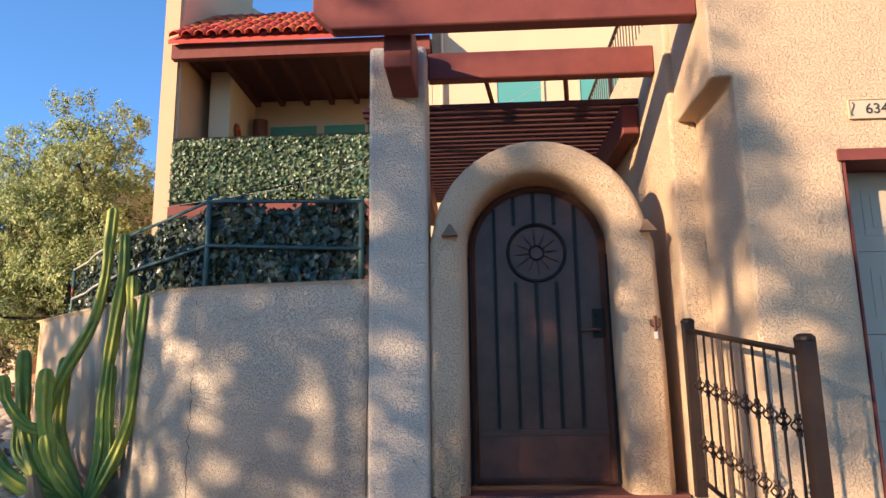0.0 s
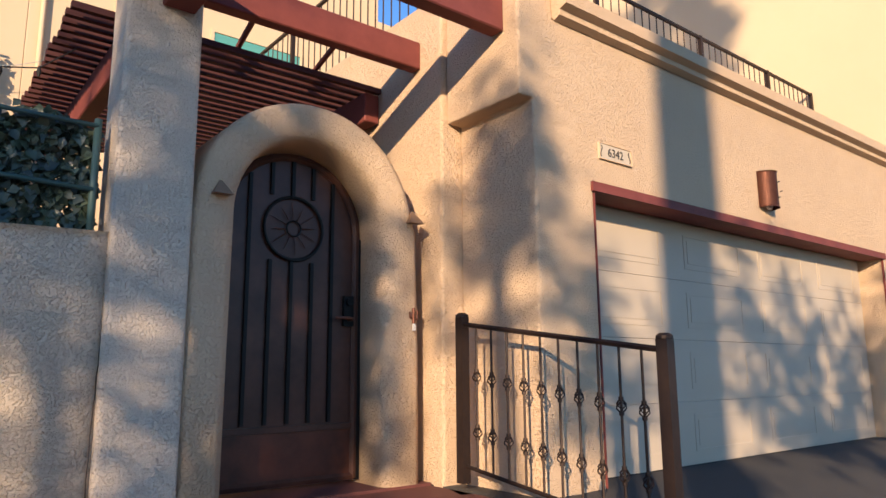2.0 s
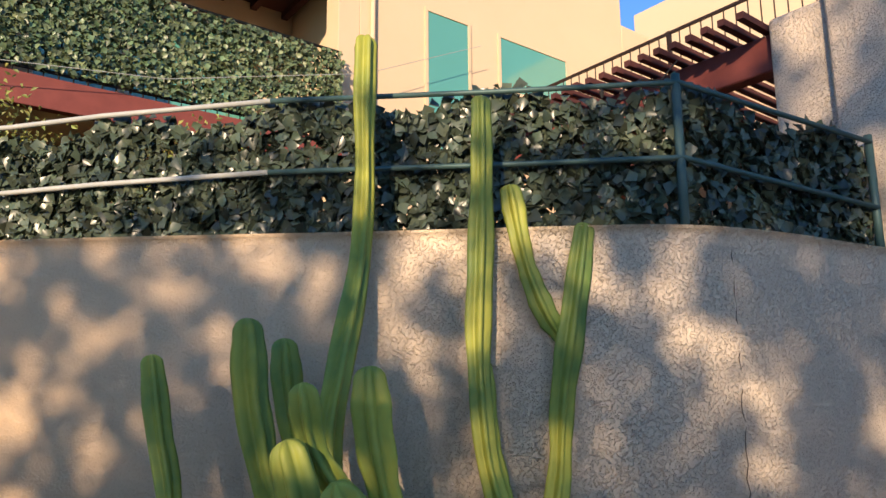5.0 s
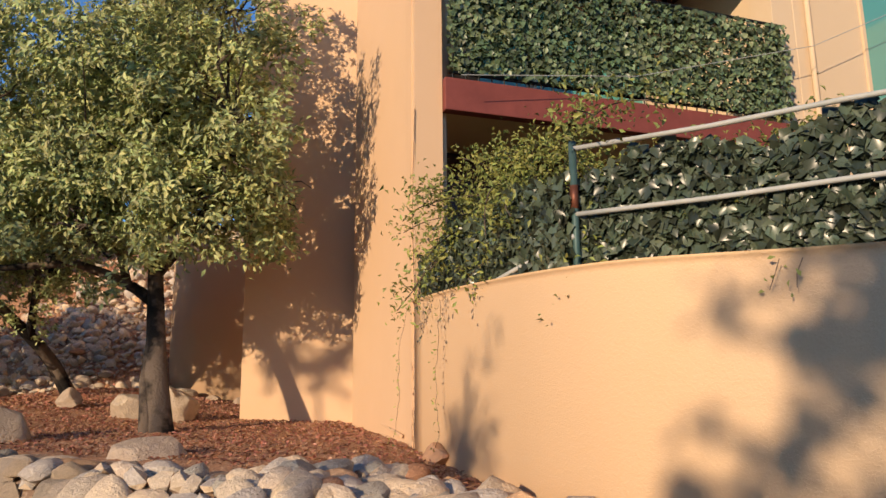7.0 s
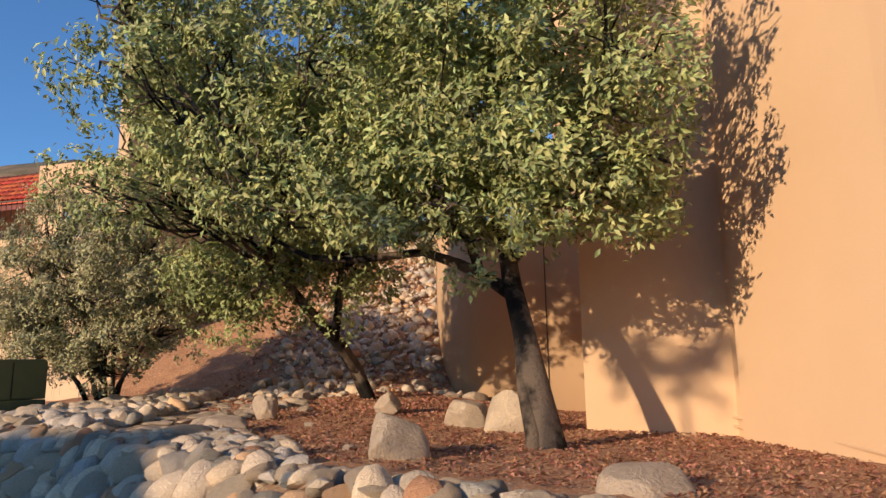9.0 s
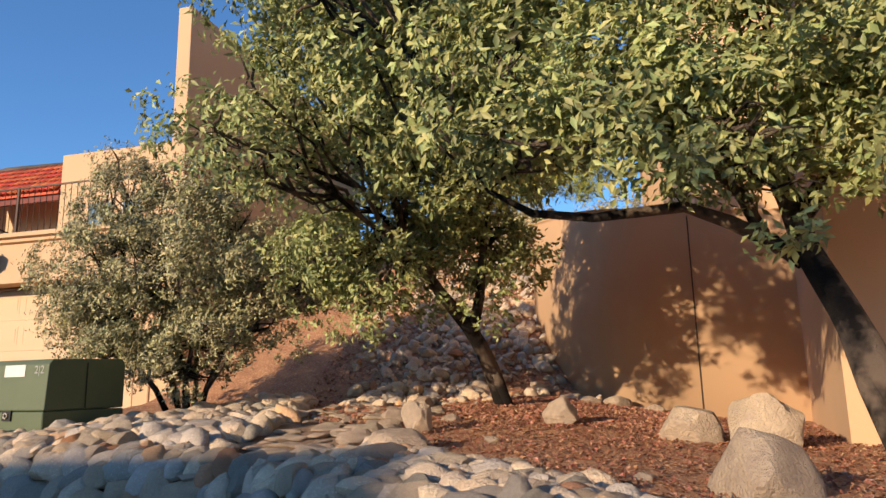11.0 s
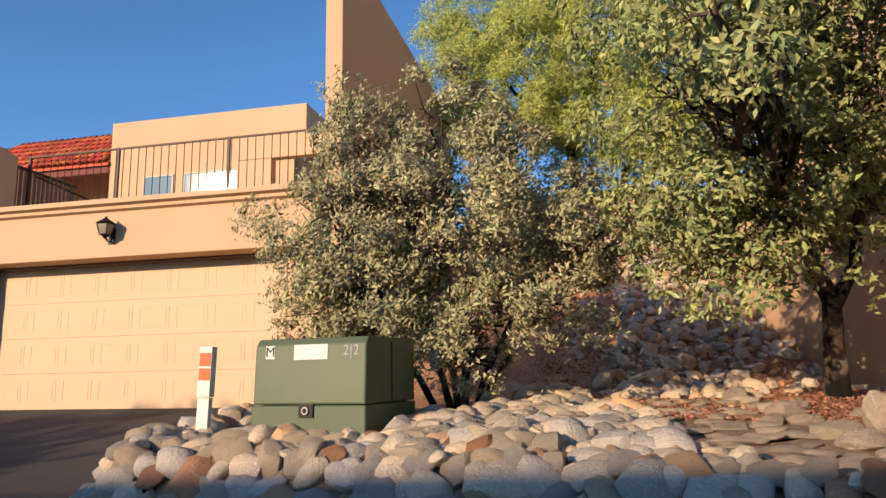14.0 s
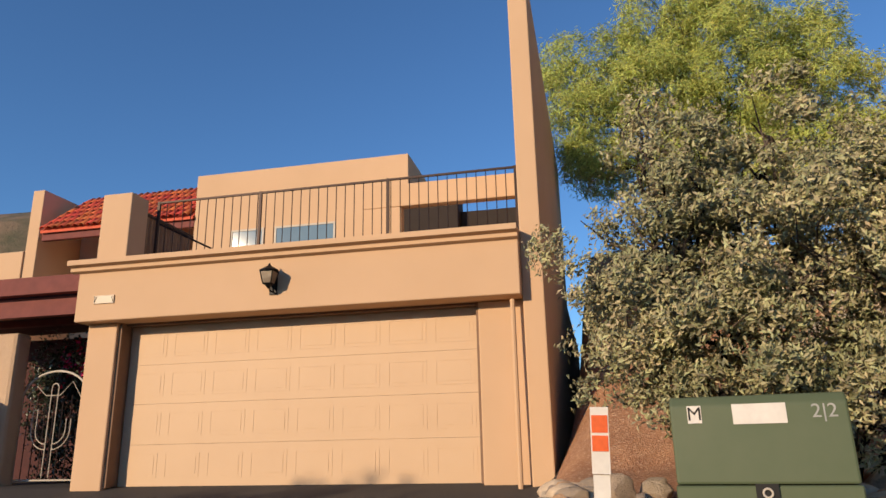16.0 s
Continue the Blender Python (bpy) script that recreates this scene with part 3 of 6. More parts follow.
def number_plate(x, y, z, w, h, body, m, label):
    plate = thing("house_number", label, "house number", m @ Matrix.Translation((x, y, z)))
    bm = bmesh.new()
    box(bm, -w / 2, w / 2, -0.012, -0.001, -h / 2, h / 2)
    part("backing", bevelled(bm, 0.004, 1), BEIGE_CERAMIC, plate)
    bm = bmesh.new()
    for d in ((-w / 2, w / 2, h / 2 - 0.004, h / 2), (-w / 2, w / 2, -h / 2, -h / 2 + 0.004), (-w / 2, -w / 2 + 0.004, -h / 2 + 0.004, h / 2 - 0.004), (w / 2 - 0.004, w / 2, -h / 2 + 0.004, h / 2 - 0.004)):
        box(bm, d[0], d[1], -0.018, -0.012, d[2], d[3])
    part("border", bm, STUCCO_B if body else BEIGE_CERAMIC, plate)
    for s in (-1, 1):
        bm = bmesh.new()
        pts = [(s * (w / 2 - 0.022 - 0.010 * math.sin(t * 2)), -0.014, h * 0.32 * math.cos(t)) for t in np.linspace(0, math.pi, 9)]
        tube(bm, pts, 0.004, 5)
        part("scroll", bm, BLUE_PRINT, plate)
    if body:
        text_mesh("number", body, h * 0.74, BLUE_PRINT, plate, Matrix.Translation((0, -0.014, -0.002)) @ UPRIGHT, 0.002)
    return plate


number_plate(0.235, 0.0, 1.532, 0.35, 0.115, "6342", A, "ceramic house number plate reading 6342 on stucco above a garage")

# half-round copper wall lamp over the garage
lampc = thing("wall_lamp", "rusted copper half-cylinder wall lamp with cut-outs on a stucco wall", "wall lamp", A @ Matrix.Translation((2.31, -0.004, 1.60)))
bm = bmesh.new()
n = 20
rings = []
for z in (-0.16, -0.148, 0.148, 0.16):
    r = 0.112 if abs(z) > 0.155 else 0.105
    rings.append([bm.verts.new((r * math.cos(a), -r * 1.1 * math.sin(a), z)) for a in np.linspace(0, math.pi, n)])
for a, b in zip(rings, rings[1:]):
    for i in range(n - 1):
        bm.faces.new((a[i], a[i + 1], b[i + 1], b[i]))
bmesh.ops.solidify(bm, geom=bm.faces[:], thickness=0.004)
part("shade", bm, COPPER, lampc, smooth=False)
for x, z in ((0.03, 0.06), (0.06, -0.02), (0.02, -0.08)):
    bm = bmesh.new()
    tube(bm, [(x - 0.01, -0.119, z), (x + 0.025, -0.117, z + 0.012)], 0.006, 6)
    part("cut_out", bm, BLACK, lampc)
bm = bmesh.new()
tube(bm, [(0, -0.04, -0.17), (0, -0.04, -0.12), (0, -0.04, -0.02)], [0.02, 0.034, 0.02], 10)
part("bulb", bm, WHITE, lampc)

# gate wall with its arch
CX, CZ, RI, RO = -1.61, 0.985, 0.495, 0.735
bm = bmesh.new()
outer = [(CX - RO - 0.03, -0.9), (CX - RO - 0.03, 0.2), (CX - RO - 0.02, CZ)] + [(CX - RO * math.cos(a), CZ + RO * math.sin(a)) for a in np.linspace(0.12, math.pi - 0.12, 22)] + [(CX + RO + 0.03, CZ), (CX + RO + 0.055, 0.2), (CX + RO + 0.06, -0.9)]
inner = [(CX - RI - 0.01, -0.9), (CX - RI - 0.005, 0.2), (CX - RI, CZ)] + [(CX - RI * math.cos(a), CZ + RI * 1.02 * math.sin(a)) for a in np.linspace(0.12, math.pi - 0.12, 22)] + [(CX + RI, CZ), (CX + RI + 0.005, 0.2), (CX + RI + 0.02, -0.9)]
rng = random.Random(4)
rows = []
V0, V1, ED = 0.83, 1.36, 0.05
for (ox, oz), (ix, iz) in zip(outer, inner):
    dx, dz = ix - ox, iz - oz
    k = math.hypot(dx, dz)
    dx, dz = dx / k, dz / k
    wob = rng.uniform(-0.004, 0.004)
    rows.append([bm.verts.new(p) for p in (
        (ox, V1, oz), (ox, V0 + ED, oz), (ox + dx * ED * 0.3, V0 + ED * 0.3, oz + dz * ED * 0.3), (ox + dx * ED, V0 + wob, oz + dz * ED),
        (ix - dx * ED * 1.4, V0 + wob, iz - dz * ED * 1.4), (ix - dx * ED * 0.4, V0 + ED * 0.4, iz - dz * ED * 0.4), (ix, V0 + ED * 1.4, iz), (ix, V1, iz))])
for a, b in zip(rows, rows[1:]):
    for i in range(8):
        bm.faces.new((a[i], a[(i + 1) % 8], b[(i + 1) % 8], b[i]))
bm.faces.new(rows[0]), bm.faces.new(rows[-1][::-1])
part("arch", bm, STUCCO, house, "rounded stucco arch around the gate", smooth=True)

# pillar beside the gate
bm = bmesh.new()
box(bm, -2.77, -2.365, 0.80, 1.10, -1.4, 2.44)
box(bm, -2.70, -2.385, 1.104, 1.45, -1.4, 2.27)
bmesh.ops.recalc_face_normals(bm, faces=bm.faces)
part("pillar", bevelled(bm, 0.03, 3), STUCCO_GREY_SHADE, house, "tall stucco pillar beside the gate")

# the gate
gate = thing("gate", "closed dark brown arched metal gate with a round medallion", "gate", A)
DZ, DR = 0.975, 0.49


def arched(bm, x0, x1, y0, y1, z0, cz, r, cx, steps=20):
    arc = [(cx + r * math.cos(a), cz + r * math.sin(a)) for a in np.linspace(0, math.pi, steps)]
    pts = [(x1, z0), *arc, (x0, z0)]
    f = [bm.verts.new((x, y0, z)) for x, z in pts]
    b = [bm.verts.new((x, y1, z)) for x, z in pts]
    k = len(pts)
    bm.faces.new(f), bm.faces.new(b[::-1])
    for i in range(k):
        bm.faces.new((f[i], b[i], b[(i + 1) % k], f[(i + 1) % k]))


bm = bmesh.new()
arched(bm, CX - DR + 0.04, CX + DR - 0.04, 1.15, 1.17, -0.6, DZ, DR - 0.04, CX)
part("panel", bm, DOORW, gate, "dark brown sheet-metal panel")
bm = bmesh.new()
arc = [(CX - DR + 0.02, 1.145, -0.61)] + [(CX - (DR - 0.02) * math.cos(a), 1.145, DZ + (DR - 0.02) * math.sin(a)) for a in np.linspace(0, math.pi, 24)] + [(CX + DR - 0.02, 1.145, -0.61)]
tube(bm, arc, 0.028, 6)
tube(bm, [(CX - DR + 0.02, 1.145, -0.6), (CX + DR - 0.02, 1.145, -0.6)], 0.026, 6)
part("gate_frame", bm, DOORW, gate, "rounded steel frame")
for k in range(5):
    x = CX - 0.31 + k * 0.145 + 0.01
    top = DZ + math.sqrt(max(0.01, (DR - 0.05) ** 2 - (x - CX) ** 2))
    bm = bmesh.new()
    lo = -0.25
    for a, b in (((lo, 0.76), (1.18, top)) if abs(x - CX) < 0.2 else ((lo, top),)):
        box(bm, x - 0.011, x + 0.011, 1.128, 1.15, a, b)
    part("batten", bevelled(bm, 0.004, 1), DARKIRON, gate)
bm = bmesh.new()
tube(bm, [(CX + 0.205 * math.cos(a), 1.132, 0.972 + 0.205 * math.sin(a)) for a in np.linspace(0, 2 * math.pi, 33)], 0.011, 6, cap=False)
tube(bm, [(CX + 0.05 * math.cos(a), 1.136, 0.972 + 0.05 * math.sin(a)) for a in np.linspace(0, 2 * math.pi, 17)], 0.006, 5, cap=False)
medal = part("medallion", bm, DARKIRON, gate, "round medallion with rays")
for k in range(12):
    a = k * math.pi / 6 + 0.1
    c, s = math.cos(a), math.sin(a)
    bm = bmesh.new()
    tube(bm, [(CX + 0.055 * c, 1.138, 0.972 + 0.055 * s), (CX + 0.10 * c, 1.130, 0.972 + 0.10 * s), (CX + (0.15 + 0.02 * (k % 2)) * c, 1.138, 0.972 + (0.15 + 0.02 * (k % 2)) * s)], [0.003, 0.005, 0.002], 5)
    part("ray", bm, DOORW, medal)

bm = bmesh.new()
box(bm, CX - DR + 0.05, CX + DR - 0.05, 1.138, 1.15, -0.575, -0.30)
part("kick_plate", bevelled(bm, 0.006, 1), KICK, gate, "reddish brown kick plate")
bm = bmesh.new()
box(bm, CX - DR + 0.045, CX + DR - 0.045, 1.125, 1.15, -0.297, -0.262)
part("cross_bar", bevelled(bm, 0.005, 1), DOORW, gate)
bm = bmesh.new()
box(bm, -1.235, -1.165, 1.118, 1.149, 0.36, 0.56)
tube(bm, [(-1.20, 1.118, 0.52), (-1.20, 1.10, 0.52)], 0.024, 12)
part("lock_plate", bevelled(bm, 0.004, 1), DARKIRON, gate, "dark lock plate with keyhole")
bm = bmesh.new()
tube(bm, [(-1.20, 1.12, 0.405), (-1.20, 1.075, 0.405), (-1.23, 1.065, 0.41), (-1.33, 1.065, 0.41)], [0.014, 0.012, 0.011, 0.009], 8)
part("lever", bm, COPPER, gate, "bronze lever handle", smooth=True)
# Near-black posts: the shaded gap beside the gate put into their colour.
for s in (-1, 1):
    bm = bmesh.new()
    box(bm, CX + s * 0.492 - 0.012, CX + s * 0.492 + 0.012, 1.12, 1.2, -0.62, 0.95)
    part("gate_post", bm, DARKIRON, gate)


def sconce(x, z):
    """A small pyramid-shaped stucco cap on the arch."""
    s = thing("pyramid_lamp", "small grey pyramid-shaped accent lamp on the stucco arch", "wall lamp", A @ Matrix.Translation((x, 0.825, z)), group="accent lamps on the gate arch")
    bm = bmesh.new()
    b = [bm.verts.new(p) for p in ((-0.05, 0, -0.035), (0.05, 0, -0.035), (0.055, -0.07, -0.04), (-0.055, -0.07, -0.04))]
    t = [bm.verts.new(p) for p in ((-0.008, 0, 0.05), (0.008, 0, 0.05))]
    for f in ((b[0], b[1], b[2], b[3]), (b[3], b[2], t[1], t[0]), (b[2], b[1], t[1]), (b[0], b[3], t[0]), (b[0], t[0], t[1], b[1])):
        bm.faces.new(f)
    part("shade", bevelled(bm, 0.004, 1), JAMB, s)


sconce(-2.217, 1.075), sconce(-0.897, 1.075)

# doorbell in the shape of a saguaro
bell = thing("doorbell", "bronze cactus-shaped doorbell plate with a white button on stucco", "doorbell", A @ Matrix.Translation((-0.885, 0.828, 0.40)))
bm = bmesh.new()
tube(bm, [(0, -0.006, -0.03), (0, -0.006, 0.075)], 0.011, 7)
tube(bm, [(0, -0.006, 0.0), (-0.028, -0.006, 0.012), (-0.03, -0.006, 0.05)], 0.007, 6)
tube(bm, [(0, -0.006, -0.01), (0.028, -0.006, 0.005), (0.03, -0.006, 0.06)], 0.007, 6)
part("plate", bm, COPPER, bell)
block("button", (-0.012, 0.012, -0.016, -0.003, -0.075, -0.028), WHITE, bell, bevel=0.003)

# timber above the gate
def beam(name, dims, label, end_cut=0.0, parent=None):
    bm = bmesh.new()
    x0, x1, y0, y1, z0, z1 = dims
    if end_cut:
        pts = [(x0 + end_cut, z0), (x1, z0), (x1, z1), (x0, z1), (x0, z0 + (z1 - z0) * 0.45)]
        f, b = [bm.verts.new((x, y0, z)) for x, z in pts], [bm.verts.new((x, y1, z)) for x, z in pts]
        bm.faces.new(f), bm.faces.new(b[::-1])
        for i in range(5):
            bm.faces.new((f[i], f[(i + 1) % 5], b[(i + 1) % 5], b[i]))
        bmesh.ops.recalc_face_normals(bm, faces=bm.faces)
    else:
        box(bm, *dims)
        bmesh.ops.recalc_face_normals(bm, faces=bm.faces)
    return part(name, bevelled(bm, 0.008, 1), RED, parent, label)


pergola = thing("pergola", "dark red painted timber pergola with beams and slats over the gate", "pergola", A)
beam("beam", (-3.02, -0.678, 0.12, 0.24, 2.22, 2.47), "long front beam with an angled end", 0.12, pergola)
beam("beam", (-2.36, -0.722, 0.96, 1.06, 2.245, 2.455), "second beam", 0, pergola)
beam("beam", (-2.60, -2.42, 0.30, 0.798, 2.04, 2.40), "beam end above the pillar", 0, pergola)
beam("beam", (-2.62, -2.50, 1.455, 4.6, 1.98, 2.215), "side beam", 0, pergola)
beam("beam", (-0.86, -0.73, 1.5, 4.6, 1.98, 2.215), "side beam", 0, pergola)
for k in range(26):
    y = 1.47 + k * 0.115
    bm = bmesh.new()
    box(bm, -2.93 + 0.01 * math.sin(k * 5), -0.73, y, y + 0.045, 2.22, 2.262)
    part("slat", bevelled(bm, 0.008, 1), MAROON_SHADE, pergola)
for x in (-1.95, -1.35):
    bm = bmesh.new()
    tube(bm, [(x, 1.06, 2.32), (x + 0.1, 1.75, 2.275)], 0.02, 6)
    part("strut", bm, RED, pergola)


# railing by the steps
def railing(m, label, length, top, bottom, count, slope=0.0, knots=True, post=0.030, mat=IRON, cap=True, category="railing", name="railing", pick=0.007):
    """A railing along local x from 0 to length, rising by slope; heights are local."""
    r = thing(name, label, category, m)
    for x in (0, length):
        bm = bmesh.new()
        dz = slope * x / length
        box(bm, x - post, x + post, -post, post, bottom - 0.1 - (0.35 if x else 0) + min(0, dz), top + dz + 0.05)
        if cap:
            tube(bm, [(x, 0, top + dz + 0.048), (x, 0, top + dz + 0.062), (x, 0, top + dz + 0.075)], [post * 1.35, post * 1.35, post * 0.8], 12)
        part("post", bevelled(bm, 0.006, 1), mat, r)
    for z, w in ((top, 0.016), (bottom, 0.013)):
        bm = bmesh.new()
        tube(bm, [(post, 0, z), (length - post, 0, z + slope)], w, 6)
        part("rail", bm, mat, r)
    for k in range(count):
        s = (k + 1) / (count + 1)
        x, dz = s * length, slope * s
        bm = bmesh.new()
        tube(bm, [(x, 0, bottom + dz), (x, 0, top + dz)], pick, 6)
        baluster = part("baluster", bm, mat, r)
        if knots:
            for zc in (top - 0.30 + dz, bottom + 0.22 + dz):
                bm = bmesh.new()
                for j in range(4):
                    a = j * math.pi / 2
                    tube(bm, [(x + 0.028 * math.sin(q * math.pi) * math.cos(a + q * 2.6), 0.028 * math.sin(q * math.pi) * math.sin(a + q * 2.6), zc - 0.034 + 0.068 * q) for q in np.linspace(0, 1, 7)], 0.0042, 4)
                for zz in (-0.037, 0.037):
                    tube(bm, [(x, 0, zc + zz - 0.008), (x, 0, zc + zz + 0.008)], 0.013, 6)
                part("basket_knot", bm, mat, baluster)
    return r


railing(A @ Matrix.Translation((-0.79, 0.44, 0)) @ Matrix.Rotation(radians(-89), 4, "Z"), "dark bronze wrought-iron handrail with basket-twist balusters beside the gate", 1.43, 0.345, -0.50, 10, slope=-0.19)
# its landing
block("landing", (-2.36, -0.74, -0.95, 0.825, -1.35, -0.66), LANDING, None, "dark red painted concrete landing in front of the gate", A, bevel=0.012, kind="structure", category="landing")
block("landing", (-2.36, -0.74, 0.83, 3.2, -1.35, -0.645), LANDING, None, "dark red floor behind the gate", A, kind="structure", category="landing")

# ---- garden wall ----
WALL_PTS = [(-2.772, 0.84), (-3.3, 0.91), (-3.7, 0.96), (-4.02, 1.03), (-4.28, 1.14), (-4.55, 1.36), (-5.18, 1.95), (-5.87, 2.56), (-6.35, 3.0), (-6.75, 3.5), (-6.9, 4.0), (-6.93, 4.6), (-6.93, 5.3), (-6.91, 6.195)]
WALL_TOP = [0.76] * 9 + [0.78, 0.80, 0.83, 0.86, 0.88]
wall_line = curved([(u, v, z) for (u, v), z in zip(WALL_PTS, WALL_TOP)], 4)
wall_run([(u, v) for u, v, z in wall_line], -0.2, -1.6, [z for u, v, z in wall_line], STUCCO_WALL, "curved stucco garden wall with a rounded top", None, "garden_wall", "structure", 0.035, A)
# cracks and joints
rc = random.Random(12)
for (u, v), (z0, z1), wob, r in (((-4.035, 1.034), (-1.1, 0.73), 0.014, 0.0018), ((-2.776, 0.836), (-1.1, 0.70), 0.003, 0.0028), ((-6.912, 6.19), (-0.5, 2.5), 0.002, 0.0028)):
    bm = bmesh.new()
    tube(bm, [(u + rc.uniform(-wob, wob) + 0.01 * math.sin(z * 3), v, z) for z in np.arange(z0, z1, 0.05)], r, 4)
    part("crack", bm, CRACK, None, "thin dark crack in the stucco", A, kind="structure")


def along(pts, step, offset=0.0):
    """Points every step metres along a polyline, with the direction."""
    out, carry = [], 0.0
    pts = [Vector(p) for p in pts]
    for a, b in zip(pts, pts[1:]):
        d = (b - a)
        L = d.length
        s = carry
        while s < L:
            out.append((a + d * (s / L), d.normalized()))
            s += step
        carry = s - L
    return out


def leaf_cloud(name, centres, normals, sizes, mat, parent=None, label="", width=0.5, ways=None, m=None, seed=1, kind="", fold=0.18, jitter=0.6, up=0.0, category=""):
    """Many small folded leaves, one mesh. centres and normals are arrays of n rows."""
    rng = np.random.default_rng(seed)
    c = np.asarray(centres, float)
    n = len(c)
    nn = np.asarray(normals, float) + rng.normal(0, jitter, (n, 3))
    nn /= np.linalg.norm(nn, axis=1, keepdims=True) + 1e-9
    t = rng.normal(0, 1, (n, 3)) + np.array([0, 0, up])
    if ways is not None:
        t = t * 0.35 + np.asarray(ways)
    t -= nn * (t * nn).sum(1, keepdims=True)
    t /= np.linalg.norm(t, axis=1, keepdims=True) + 1e-9
    b = np.cross(nn, t)
    s = np.broadcast_to(np.asarray(sizes, float), (n,))[:, None] * rng.uniform(0.65, 1.3, (n, 1))
    w = s * width
    base, tip = c - t * s * 0.5, c + t * s * 0.5 - nn * s * fold * 0.6
    mid = c - nn * s * fold * 0.0
    l1, r1 = c + b * w * 0.5 - t * s * 0.05 + nn * s * fold, c - b * w * 0.5 - t * s * 0.05 + nn * s * fold
    v = np.stack([base, r1, mid, l1, tip], 1).reshape(-1, 3)
    i = np.arange(n)[:, None] * 5
    f = np.concatenate([i + [0, 1, 2], i + [0, 2, 3], i + [2, 1, 4], i + [3, 2, 4]], 1).reshape(-1, 3)
    me = bpy.data.meshes.new(name)
    me.vertices.add(len(v)), me.loops.add(f.size), me.polygons.add(len(f))
    me.vertices.foreach_set("co", v.ravel())
    me.loops.foreach_set("vertex_index", f.ravel())
    me.polygons.foreach_set("loop_start", np.arange(0, f.size, 3))
    me.update(calc_edges=True)
    me.materials.append(mat)
    ob = new(name, me)
    ob.parent = parent
    if m is not None:
        ob.matrix_basis = m
    return tagged(ob, label, category, kind=kind)


# pipe fence with a screen of artificial leaves
fence = thing("fence", "green pipe fence clad with artificial ivy on a garden wall", "fence", A)
FENCE = [(-2.84, 0.93, 0), (-4.05, 1.22, 0), (-4.62, 1.77, 0), (-5.38, 2.47, 0), (-5.96, 3.10, 0), (-6.29, 3.54, 0), (-6.73, 4.02, 0)]
FTOP = [1.33, 1.44, 1.44, 1.44, 1.43, 1.43, 1.43]
for i in (0, 1, 6):
    x, y, _ = FENCE[i]
    bm = bmesh.new()
    tube(bm, [(x, y, 0.45 if i > 4 else 0.62), (x, y, FTOP[i] + 0.04)], 0.02, 10)
    part("post", bm, GREENPIPE, fence, smooth=True)
bm = bmesh.new()
tube(bm, [(-6.745, 4.01, 0.98), (-6.86, 4.6, 0.86), (-6.90, 5.0, 0.80)], 0.013, 8)
part("loose_pipe", bm, PALEPIPE, fence, "fallen pale pipe hanging from the fence", smooth=True)
bm = bmesh.new()
tube(bm, [(-6.73, 4.02, 1.12), (-6.73, 4.02, 1.24)], 0.0215, 10)
part("rust_band", bm, COPPER, fence, "rusted stretch of the post", smooth=True)
for lift in (0.0, -0.34):
    for seg, mat in ((FENCE[:4], GREENPIPE), (FENCE[3:], PALEPIPE)):
        tops = FTOP[:4] if seg is not FENCE[3:] and mat is GREENPIPE else FTOP[3:]
        bm = bmesh.new()
        tube(bm, [(x, y - 0.012, t + lift) for (x, y, _), t in zip(seg, tops)], 0.013, 8)
        part("rail", bm, mat, fence, smooth=True)
rng = np.random.default_rng(8)
line = along([*FENCE, (-6.80, 5.2, 0), (-6.82, 6.1, 0)], 0.01)
sel = rng.integers(0, len(line), 17000)
pts = np.array([tuple(line[i][0]) for i in sel])
dirs = np.array([tuple(line[i][1]) for i in sel])
nrm = np.stack([dirs[:, 1], -dirs[:, 0], np.zeros(len(sel))], 1)
nrm = np.where((nrm[:, 1:2] > 0.2), -nrm, nrm)
s_top = np.interp(sel / len(line), np.linspace(0, 1, 9), [1.30, 1.40, 1.42, 1.40, 1.38, 1.36, 1.30, 1.30, 1.2]) + 0.05 * np.sin(sel * 0.07) + rng.normal(0, 0.02, len(sel))
s_low = np.where(sel / len(line) > 0.72, 0.55, 0.70)
h = rng.uniform(0, 1, len(sel))
pts[:, 2] = s_low + (s_top - s_low) * h
pts += -nrm * rng.uniform(0.02, 0.09, (len(sel), 1)) * np.array([1, 1, 0])
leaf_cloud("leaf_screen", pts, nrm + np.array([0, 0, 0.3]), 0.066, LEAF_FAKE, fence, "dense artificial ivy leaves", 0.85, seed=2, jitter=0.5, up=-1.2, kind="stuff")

# vine spilling over the end of the garden wall
vine = thing("vine", "yellow-green climbing vine spilling over the garden wall by the wing", "vine", A)
bm = bmesh.new()
rv = random.Random(6)
cents = []
for k in range(110):
    p = Vector((-5.8 + rv.uniform(-0.8, 0.9), 5.2 + rv.uniform(-0.8, 0.8), 1.15 + rv.uniform(-0.35, 0.4)))
    d = Vector((rv.uniform(-0.8, 0.5), rv.uniform(-0.9, 0.5), rv.uniform(-0.2, 0.9))).normalized()
    run = [p.copy()]
    for j in range(9):
        d = (d + Vector((rv.uniform(-0.3, 0.3), rv.uniform(-0.3, 0.3), -0.16))).normalized()
        p = p + d * 0.11
        run.append(p.copy())
        for q in range(30):
            cents.append(tuple(p + Vector((rv.gauss(0, 0.08), rv.gauss(0, 0.08), rv.gauss(0, 0.07)))))
    tube(bm, run, 0.004, 4)
part("stem", bm, BARK, vine, kind="stuff")
leaf_cloud("leaves", cents, np.tile([0, -0.4, 0.6], (len(cents), 1)), 0.042, LEAF_VINE, vine, "small yellow-green leaves", 0.45, seed=5, jitter=0.8, kind="stuff")
bm = bmesh.new()
cents = []
